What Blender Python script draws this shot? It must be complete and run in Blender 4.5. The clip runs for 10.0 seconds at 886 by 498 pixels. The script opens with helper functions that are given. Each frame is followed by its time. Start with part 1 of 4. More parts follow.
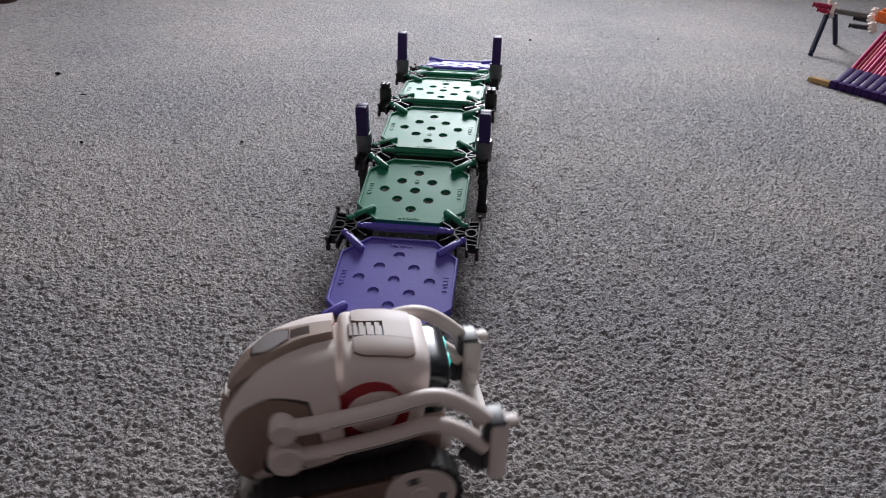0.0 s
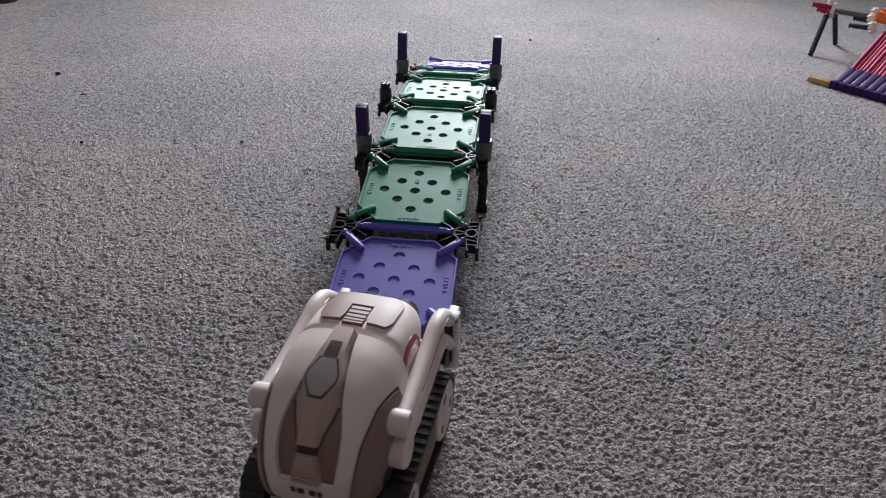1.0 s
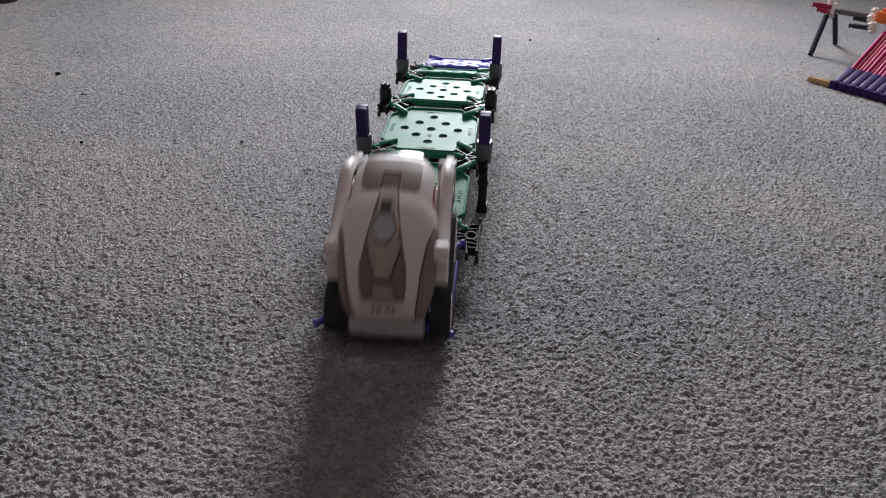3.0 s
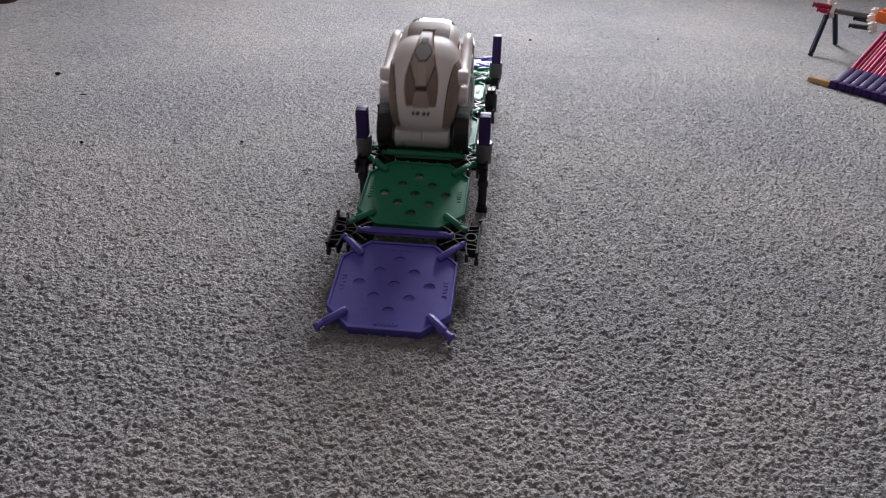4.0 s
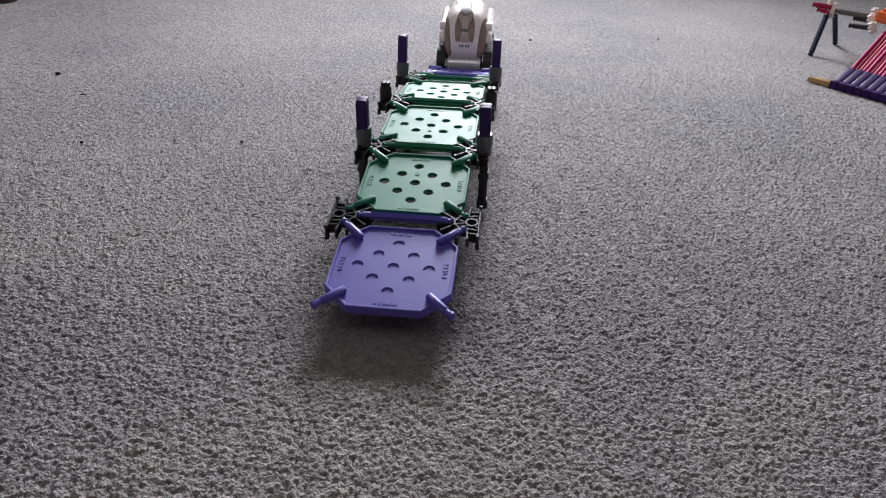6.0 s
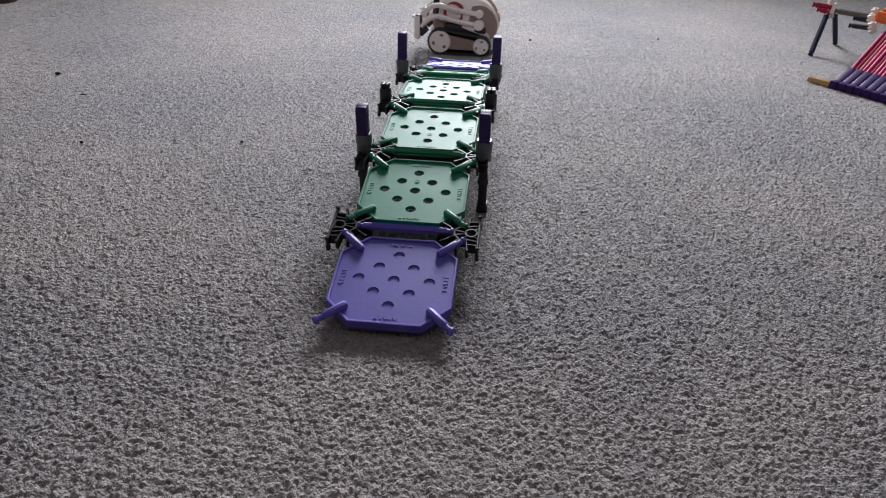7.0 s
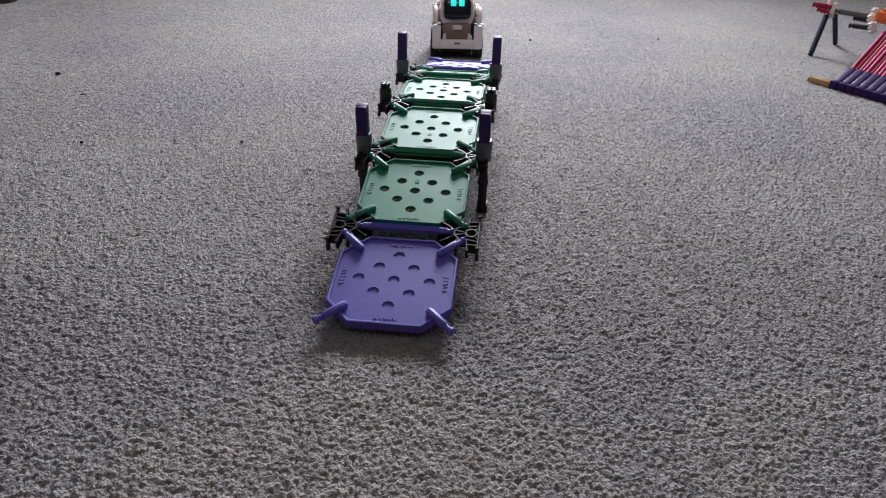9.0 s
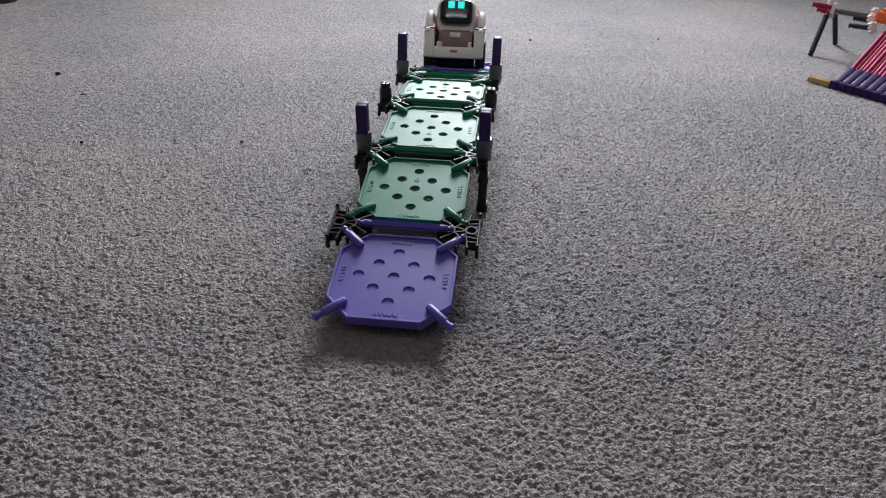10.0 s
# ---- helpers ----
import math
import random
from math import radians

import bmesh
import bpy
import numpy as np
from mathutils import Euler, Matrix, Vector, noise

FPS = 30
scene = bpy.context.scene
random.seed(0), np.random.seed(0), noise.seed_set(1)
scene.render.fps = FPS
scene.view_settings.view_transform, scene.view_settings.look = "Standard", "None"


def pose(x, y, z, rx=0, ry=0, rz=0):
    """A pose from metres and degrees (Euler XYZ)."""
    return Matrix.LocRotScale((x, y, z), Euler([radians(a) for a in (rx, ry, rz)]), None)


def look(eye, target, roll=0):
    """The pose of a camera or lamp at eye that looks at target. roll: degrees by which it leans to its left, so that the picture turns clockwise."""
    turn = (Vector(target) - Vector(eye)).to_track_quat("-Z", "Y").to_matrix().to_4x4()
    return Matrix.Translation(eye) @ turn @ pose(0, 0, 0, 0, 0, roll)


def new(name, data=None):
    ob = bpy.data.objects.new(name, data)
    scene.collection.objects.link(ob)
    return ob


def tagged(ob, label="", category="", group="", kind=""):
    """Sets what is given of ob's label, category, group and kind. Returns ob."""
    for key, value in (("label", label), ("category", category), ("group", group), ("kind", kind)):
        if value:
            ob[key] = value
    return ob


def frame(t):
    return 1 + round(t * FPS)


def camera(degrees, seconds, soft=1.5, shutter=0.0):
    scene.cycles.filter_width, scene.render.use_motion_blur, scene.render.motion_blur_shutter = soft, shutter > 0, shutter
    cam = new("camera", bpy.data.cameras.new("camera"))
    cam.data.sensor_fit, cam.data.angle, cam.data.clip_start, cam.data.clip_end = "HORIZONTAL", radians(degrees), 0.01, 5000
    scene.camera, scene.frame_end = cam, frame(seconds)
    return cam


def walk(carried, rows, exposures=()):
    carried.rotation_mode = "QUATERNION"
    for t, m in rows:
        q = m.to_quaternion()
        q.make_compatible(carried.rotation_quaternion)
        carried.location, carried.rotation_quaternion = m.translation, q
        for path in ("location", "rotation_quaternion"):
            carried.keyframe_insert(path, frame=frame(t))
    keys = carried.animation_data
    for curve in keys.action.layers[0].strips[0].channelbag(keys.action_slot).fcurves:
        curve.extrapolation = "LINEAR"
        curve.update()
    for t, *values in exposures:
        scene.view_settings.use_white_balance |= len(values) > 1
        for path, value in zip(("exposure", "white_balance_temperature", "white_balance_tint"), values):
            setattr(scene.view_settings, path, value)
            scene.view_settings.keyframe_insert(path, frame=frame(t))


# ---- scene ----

MM = 0.001

# ---- camera ----
cam = camera(64.2, 10.0, soft=1.15, shutter=0.8)
CAM = look((0.05196, -0.26036, 0.19679), (0.01829, 0.08609, -0.00026), 1.41)
walk(cam, [(0.0, CAM), (10.0, CAM)], [(0.0, -0.13), (1.5, -0.16), (2.5, -0.19), (4.0, -0.05), (5.0, 0.01), (6.0, -0.05), (7.5, -0.11), (10.0, -0.11)])

# ---- world and light ----
world = bpy.data.worlds.new("world")
scene.world = world
world.use_nodes = True
_nt = world.node_tree
_sky = _nt.nodes.new("ShaderNodeTexSky")
_sky.sky_type = "NISHITA"
_sky.sun_disc = False
_sky.sun_elevation = radians(35)
_sky.sun_rotation = radians(150)
_nt.links.new(_sky.outputs[0], _nt.nodes["Background"].inputs[0])
_nt.nodes["Background"].inputs[1].default_value = 0.10

sun = new("sun", bpy.data.lights.new("sun", "SUN"))
sun.data.energy, sun.data.angle, sun.data.color = 0.6, radians(15), (1.0, 0.95, 0.88)
sun.matrix_world = look((0, 0, 5), (0.9, 4.5, 1.0))

# daylight standing in the window's opening
WIN = (-0.21, 0.29, 0.44, 0.90, 1.38)      # x0, x1, z0, z1, y of the far wall
daylight = new("window_daylight", bpy.data.lights.new("window_daylight", "AREA"))
daylight.data.shape, daylight.data.size, daylight.data.size_y = "RECTANGLE", WIN[1] - WIN[0], WIN[3] - WIN[2]
daylight.data.energy, daylight.data.color = 28.5, (0.905, 0.925, 1.0)
daylight.data.spread = radians(135)
daylight.matrix_world = look(((WIN[0] + WIN[1]) / 2, WIN[4] + 0.02, (WIN[2] + WIN[3]) / 2), ((WIN[0] + WIN[1]) / 2, 0, (WIN[2] + WIN[3]) / 2))
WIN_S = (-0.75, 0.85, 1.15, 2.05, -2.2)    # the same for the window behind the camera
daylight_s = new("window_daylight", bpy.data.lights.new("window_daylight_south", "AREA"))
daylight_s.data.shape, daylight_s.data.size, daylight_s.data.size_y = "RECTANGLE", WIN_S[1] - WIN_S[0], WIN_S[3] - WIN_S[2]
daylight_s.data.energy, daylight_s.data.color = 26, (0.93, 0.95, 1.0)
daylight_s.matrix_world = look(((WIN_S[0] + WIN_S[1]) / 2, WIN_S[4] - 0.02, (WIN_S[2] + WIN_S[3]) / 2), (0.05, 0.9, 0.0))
scene.view_settings.exposure = 0.0


# ---- materials ----
def mat(name, color, rough=0.5, metal=0.0, var=0.08, scale=60.0, bump=0.05, bump_scale=400.0, coat=0.0, spec=0.5, emit=None, power=0.0, trans=0.0):
    """A surface with soft blotches, fine grain and fine relief."""
    m = bpy.data.materials.new(name)
    m.use_nodes = True
    nt = m.node_tree
    b = nt.nodes["Principled BSDF"]
    co = nt.nodes.new("ShaderNodeTexCoord")
    n1 = nt.nodes.new("ShaderNodeTexNoise")
    n1.inputs["Scale"].default_value, n1.inputs["Detail"].default_value = scale, 6
    n2 = nt.nodes.new("ShaderNodeTexNoise")
    n2.inputs["Scale"].default_value, n2.inputs["Detail"].default_value = bump_scale, 3
    for n in (n1, n2):
        nt.links.new(co.outputs["Object"], n.inputs["Vector"])
    mix = nt.nodes.new("ShaderNodeMix")
    mix.data_type = "RGBA"
    mix.inputs["A"].default_value = (*[c * (1 - var) for c in color], 1)
    mix.inputs["B"].default_value = (*[min(1, c * (1 + var)) for c in color], 1)
    nt.links.new(n1.outputs[0], mix.inputs["Factor"])
    nt.links.new(mix.outputs["Result"], b.inputs["Base Color"])
    rr = nt.nodes.new("ShaderNodeMapRange")
    rr.inputs["To Min"].default_value, rr.inputs["To Max"].default_value = max(0.02, rough - 0.08), min(1, rough + 0.08)
    nt.links.new(n1.outputs[0], rr.inputs["Value"])
    nt.links.new(rr.outputs[0], b.inputs["Roughness"])
    bp = nt.nodes.new("ShaderNodeBump")
    bp.inputs["Strength"].default_value, bp.inputs["Distance"].default_value = bump, 0.0006
    nt.links.new(n2.outputs[0], bp.inputs["Height"])
    nt.links.new(bp.outputs[0], b.inputs["Normal"])
    b.inputs["Metallic"].default_value = metal
    b.inputs["Coat Weight"].default_value = coat
    b.inputs["Specular IOR Level"].default_value = spec
    b.inputs["Transmission Weight"].default_value = trans
    if emit:
        b.inputs["Emission Color"].default_value = (*emit, 1)
        b.inputs["Emission Strength"].default_value = power
    return m


M_PURPLE = mat("purple_plastic", (0.118, 0.095, 0.46), 0.50, spec=0.5, bump=0.12)
M_GREEN = mat("green_plastic", (0.014, 0.20, 0.108), 0.54, spec=0.38, bump=0.12)
M_POST = mat("dark_violet_plastic", (0.034, 0.013, 0.095), 0.55, spec=0.3)
M_BLACK = mat("black_plastic", (0.014, 0.012, 0.015), 0.44, spec=0.5)
M_GREY = mat("charcoal_plastic", (0.10, 0.10, 0.11), 0.38)
M_WHITE = mat("white_plastic", (0.80, 0.71, 0.67), 0.5, var=0.04, bump=0.03)
M_TAUPE = mat("taupe_plastic", (0.25, 0.172, 0.137), 0.52, var=0.06, bump=0.03)
M_SILVER = mat("silver_plastic", (0.62, 0.60, 0.59), 0.3, metal=0.3, var=0.05)
M_RED = mat("red_plastic", (0.33, 0.014, 0.026), 0.42)
M_RUBBER = mat("black_rubber", (0.018, 0.016, 0.016), 0.6, bump=0.2)
M_SCREEN = mat("black_screen_glass", (0.006, 0.010, 0.013), 0.16, coat=0.1, bump=0.0)
M_EYE = mat("cyan_screen_light", (0.02, 0.3, 0.3), 0.3, emit=(0.02, 0.85, 0.75), power=1.0)
M_LENS = mat("clear_button", (0.36, 0.335, 0.335), 0.2, coat=0.4)
M_INK = mat("dark_print", (0.06, 0.05, 0.05), 0.5)
M_WALL = mat("painted_wall", (0.52, 0.48, 0.47), 0.8, var=0.03, scale=3, bump=0.2, bump_scale=90)
# dark brown for the unseen wall that blocks light behind the camera
M_BLOCKER = mat("blocker_brown", (0.05, 0.029, 0.023), 0.8, var=0.06, scale=3, bump=0.2, bump_scale=90)
M_CEIL = mat("white_ceiling", (0.74, 0.72, 0.71), 0.9, var=0.02, scale=3)
M_FRAME = mat("white_gloss_paint", (0.78, 0.78, 0.76), 0.3)
M_PINK = mat("magenta_rod_plastic", (0.42, 0.016, 0.10), 0.46, spec=0.3)
M_DARKRED = mat("dark_red_plastic", (0.30, 0.010, 0.045), 0.5, spec=0.25)
M_TAN = mat("tan_plastic", (0.42, 0.26, 0.10), 0.4)
M_ORANGE = mat("orange_plastic", (0.80, 0.15, 0.025), 0.35)
M_NAVY = mat("navy_plastic", (0.008, 0.011, 0.034), 0.5, spec=0.25)
M_IVORY = mat("ivory_plastic", (0.72, 0.62, 0.56), 0.4)
M_GREYROD = mat("grey_brown_plastic", (0.10, 0.085, 0.08), 0.4)
M_CRUMB = mat("dark_crumb", (0.012, 0.011, 0.012), 0.8)
M_TAUPEL = mat("light_taupe_plastic", (0.46, 0.36, 0.305), 0.52, var=0.05, bump=0.03)
M_TAUPED = mat("dark_taupe_plastic", (0.075, 0.055, 0.048), 0.38, var=0.05, bump=0.03)
M_CLIP = mat("violet_plastic", (0.03, 0.008, 0.085), 0.5, spec=0.25)
M_DARKBROWN = mat("dark_brown_finish", (0.035, 0.016, 0.014), 0.4, var=0.2, scale=120)


# ---- building helpers ----
def link(name, bm, material, parent=None, label="", smooth=None, m=None):
    """One mesh object out of a bmesh."""
    me = bpy.data.meshes.new(name)
    bmesh.ops.recalc_face_normals(bm, faces=bm.faces)
    if smooth is not None:
        for f in bm.faces:
            f.smooth = True
        for e in bm.edges:
            if len(e.link_faces) == 2 and e.calc_face_angle(0) > radians(smooth):
                e.smooth = False
    bm.to_mesh(me)
    bm.free()
    mats = material if isinstance(material, (list, tuple)) else [material]
    for x in mats:
        me.materials.append(x)
    ob = new(name, me)
    if parent is not None:
        ob.parent = parent
    if m is not None:
        ob.matrix_basis = m
    if label:
        tagged(ob, label)
    return ob


def part(name, bm, material, parent, label="", smooth=35, m=None):
    return link(name, bm, material, parent, label, smooth, m)


def again(ob, parent, m, name=None):
    """A repeat of a part on the same mesh."""
    o = new(name or ob.name.split(".")[0], ob.data)
    o.parent = parent
    o.matrix_basis = m
    return o


def box(bm, x0, x1, y0, y1, z0, z1, bevel=0.0, seg=2, m=None):
    r = bmesh.ops.create_cube(bm, size=1)
    vs = r["verts"]
    bmesh.ops.scale(bm, vec=(x1 - x0, y1 - y0, z1 - z0), verts=vs)
    bmesh.ops.translate(bm, vec=((x0 + x1) / 2, (y0 + y1) / 2, (z0 + z1) / 2), verts=vs)
    if bevel:
        es = list({e for v in vs for e in v.link_edges})
        out = bmesh.ops.bevel(bm, geom=es, offset=bevel, segments=seg, affect="EDGES", profile=0.5)
        vs = list({v for f in out["faces"] for v in f.verts} | {v for v in vs if v.is_valid})
    if m is not None:
        bmesh.ops.transform(bm, matrix=m, verts=vs)
    return vs


def rings(bm, loops, cap=True):
    """Skin a row of closed loops of equal length."""
    vs = [[bm.verts.new(p) for p in l] for l in loops]
    n = len(vs[0])
    for a, b in zip(vs, vs[1:]):
        for i in range(n):
            bm.faces.new((a[i], a[(i + 1) % n], b[(i + 1) % n], b[i]))
    if cap:
        bm.faces.new(vs[0][::-1])
        bm.faces.new(vs[-1])
    return [v for l in vs for v in l]


def lathe(bm, prof, m=None, n=16):
    """Turn a profile of (radius, height) about z."""
    loops = [[(r * math.cos(2 * math.pi * i / n), r * math.sin(2 * math.pi * i / n), h) for i in range(n)] for r, h in prof]
    vs = rings(bm, loops)
    if m is not None:
        bmesh.ops.transform(bm, matrix=m, verts=vs)
    return vs


def prism(bm, outline, z0, z1, m=None):
    vs = rings(bm, [[(x, y, z0) for x, y in outline], [(x, y, z1) for x, y in outline]])
    if m is not None:
        bmesh.ops.transform(bm, matrix=m, verts=vs)
    return vs


def tube(bm, pts, rx, rz, n=10, up=(1, 0, 0)):
    """A rounded bar along a path; rx across (along up), rz the other way."""
    loops = []
    for i, p in enumerate(pts):
        a, b = Vector(pts[max(0, i - 1)]), Vector(pts[min(len(pts) - 1, i + 1)])
        d = (b - a).normalized()
        u = Vector(up)
        w = d.cross(u).normalized()
        loops.append([Vector(p) + u * rx * math.cos(2 * math.pi * k / n) + w * rz * math.sin(2 * math.pi * k / n) for k in range(n)])
    return rings(bm, loops)


def thing(name, label, category, m, group="", kind=""):
    e = new(name)
    e.empty_display_size = 0.02
    e.matrix_basis = m
    return tagged(e, label, category, group, kind)


# ---- the room ----
RX0, RX1, RY0, RY1, RH = -2.3, 2.7, WIN_S[4], WIN[4], 2.4


def spaced(lo, a, b, hi, fine, grow, grow_low):
    """Grid lines, even between a and b and widening outwards."""
    mid = list(np.arange(a, b, fine))
    out, s, x = [], fine, b
    while x < hi:
        out.append(x)
        s *= grow
        x += s
    low, s, x = [], fine, a - fine
    while x > lo:
        low.append(x)
        s *= grow_low
        x -= s
    return np.array([lo] + low[::-1] + mid + out + [hi])


def tufts(X, Y, size, seed):
    """The height of each place in its rounded, leaning tuft, and the tuft's own chance number."""
    cx, cy = np.floor(X / size).astype(int), np.floor(Y / size).astype(int)
    best, second, own, lean = np.full(X.shape, 9.0), np.full(X.shape, 9.0), np.zeros(X.shape), np.zeros(X.shape)
    for dx in (-1, 0, 1):
        for dy in (-1, 0, 1):
            ix, iy = cx + dx, cy + dy
            h1 = np.mod(np.sin(ix * 127.1 + iy * 311.7 + seed) * 43758.5453, 1)
            h2 = np.mod(np.sin(ix * 269.5 + iy * 183.3 + seed) * 28001.8384, 1)
            ox, oy = X / size - ix - 0.5 - 0.75 * (h1 - 0.5), Y / size - iy - 0.5 - 0.75 * (h2 - 0.5)
            d = np.hypot(ox, oy)
            near = d < best
            second = np.where(near, best, np.minimum(second, d))
            lean = np.where(near, (np.mod(h1 * 7.3, 1) - 0.5) * ox + (np.mod(h2 * 5.9, 1) - 0.5) * oy, lean)
            best, own = np.where(near, d, best), np.where(near, h1 * 0.5 + h2 * 0.5, own)
    return np.clip(2.0 * (second - best), 0, 1) ** 0.7 * (1 - 0.15 * best) + 1.1 * lean, own


def build_carpet():
    xs = spaced(RX0, -0.30, 0.35, RX1, 0.00078, 1.014, 1.014)
    ys = spaced(RY0, -0.13, 0.0, RY1, 0.00076, 1.0022, 1.04)
    X, Y = np.meshgrid(xs, ys)
    X = X + 0.0002 * np.sin(X * 911 + Y * 523)
    wx, wy = X + 0.0005 * np.sin(Y * 900 + 3 * np.sin(X * 130)), Y + 0.0005 * np.sin(X * 840 + 2 * np.sin(Y * 150))
    a, own = tufts(wx, wy, 0.0028, 1.7)
    b, own2 = tufts(wx, wy, 0.0050, 5.1)
    fade = np.clip((3.0 - np.hypot(X, Y)) / 2.0, 0.0, 1)
    lay = np.sin(X * 9.0 + 2.1 * np.sin(Y * 5.0)) * np.sin(Y * 7.0 + 1.7 * np.sin(X * 6.0))
    Z = (-0.0016 + 0.0015 * a + 0.0005 * (own - 0.5) + 0.0004 * lay) * fade
    Z += (0.0004 + 0.0010 * np.clip((Y - 0.02) / 0.35, 0, 1)) * (b - 0.6) * fade + 0.0003 * (own2 - 0.5) * fade
    nx, ny = len(xs), len(ys)
    co = np.stack([X, Y, Z], -1).reshape(-1, 3)
    i = (np.arange(ny - 1)[:, None] * nx + np.arange(nx - 1)[None]).ravel()
    quads = np.stack([i, i + 1, i + nx + 1, i + nx], 1)
    me = bpy.data.meshes.new("floor")
    me.vertices.add(len(co))
    me.vertices.foreach_set("co", co.astype(np.float32).ravel())
    me.loops.add(quads.size)
    me.loops.foreach_set("vertex_index", quads.astype(np.int32).ravel())
    me.polygons.add(len(quads))
    me.polygons.foreach_set("loop_start", np.arange(0, quads.size, 4, dtype=np.int32))
    me.polygons.foreach_set("use_smooth", np.ones(len(quads), dtype=bool))
    me.update(calc_edges=True)
    me.materials.append(M_CARPET)
    return tagged(new("floor", me), "grey beige twist-pile carpet with a worn nap", "carpet", kind="structure")


def carpet_material():
    m = bpy.data.materials.new("twist_pile_carpet")
    m.use_nodes = True
    nt = m.node_tree
    b = nt.nodes["Principled BSDF"]
    co = nt.nodes.new("ShaderNodeTexCoord")

    def noise_node(scale, detail, rough=0.6):
        n = nt.nodes.new("ShaderNodeTexNoise")
        n.inputs["Scale"].default_value, n.inputs["Detail"].default_value, n.inputs["Roughness"].default_value = scale, detail, rough
        nt.links.new(co.outputs["Object"], n.inputs["Vector"])
        return n

    def ramp(src, stops):
        r = nt.nodes.new("ShaderNodeValToRGB")
        while len(r.color_ramp.elements) < len(stops):
            r.color_ramp.elements.new(0.5)
        for e, (p, c) in zip(r.color_ramp.elements, stops):
            e.position, e.color = p, (*c, 1)
        nt.links.new(src, r.inputs[0])
        return r

    yarn = nt.nodes.new("ShaderNodeTexVoronoi")
    yarn.inputs["Scale"].default_value, yarn.inputs["Randomness"].default_value = 470, 1.0
    nt.links.new(co.outputs["Object"], yarn.inputs["Vector"])
    split = nt.nodes.new("ShaderNodeSeparateColor")
    nt.links.new(yarn.outputs["Color"], split.inputs[0])
    tone = nt.nodes.new("ShaderNodeMix")
    tone.inputs["Factor"].default_value = 0.5
    nt.links.new(split.outputs[0], tone.inputs[2])
    nt.links.new(noise_node(900, 4, 0.75).outputs[0], tone.inputs[3])
    fleck = ramp(tone.outputs[0], [(0.08, (0.215, 0.201, 0.200)), (0.5, (0.27, 0.254, 0.252)), (0.94, (0.42, 0.396, 0.391))])
    clump = ramp(noise_node(150, 4, 0.7).outputs[0], [(0.34, (0.72, 0.71, 0.72)), (0.48, (1.0, 1.0, 1.0)), (0.66, (1.32, 1.32, 1.32))])
    wear = ramp(noise_node(4.5, 4).outputs[0], [(0.38, (0.79, 0.795, 0.83)), (0.6, (1.15, 1.10, 1.055))])
    mix = nt.nodes.new("ShaderNodeMix")
    mix.data_type, mix.blend_type = "RGBA", "MULTIPLY"
    mix.inputs["Factor"].default_value = 1.0
    both = nt.nodes.new("ShaderNodeMix")
    both.data_type, both.blend_type = "RGBA", "MULTIPLY"
    both.inputs["Factor"].default_value = 1.0
    nt.links.new(fleck.outputs[0], both.inputs["A"])
    nt.links.new(clump.outputs[0], both.inputs["B"])
    nt.links.new(both.outputs["Result"], mix.inputs["A"])
    nt.links.new(wear.outputs[0], mix.inputs["B"])
    nt.links.new(mix.outputs["Result"], b.inputs["Base Color"])
    b.inputs["Roughness"].default_value = 0.62
    b.inputs["Specular IOR Level"].default_value = 0.45
    b.inputs["Sheen Weight"].default_value = 0.35
    b.inputs["Sheen Roughness"].default_value = 0.5
    bp = nt.nodes.new("ShaderNodeBump")
    bp.inputs["Strength"].default_value, bp.inputs["Distance"].default_value = 1.0, 0.0011
    cells = nt.nodes.new("ShaderNodeTexVoronoi")
    cells.inputs["Scale"].default_value, cells.inputs["Randomness"].default_value = 850, 1.0
    nt.links.new(co.outputs["Object"], cells.inputs["Vector"])
    high = nt.nodes.new("ShaderNodeMath")
    high.operation = "SUBTRACT"
    nt.links.new(noise_node(1300, 3).outputs[0], high.inputs[0])
    nt.links.new(cells.outputs["Distance"], high.inputs[1])
    nt.links.new(high.outputs[0], bp.inputs["Height"])
    nt.links.new(bp.outputs[0], b.inputs["Normal"])
    return m


M_CARPET = carpet_material()
build_carpet()


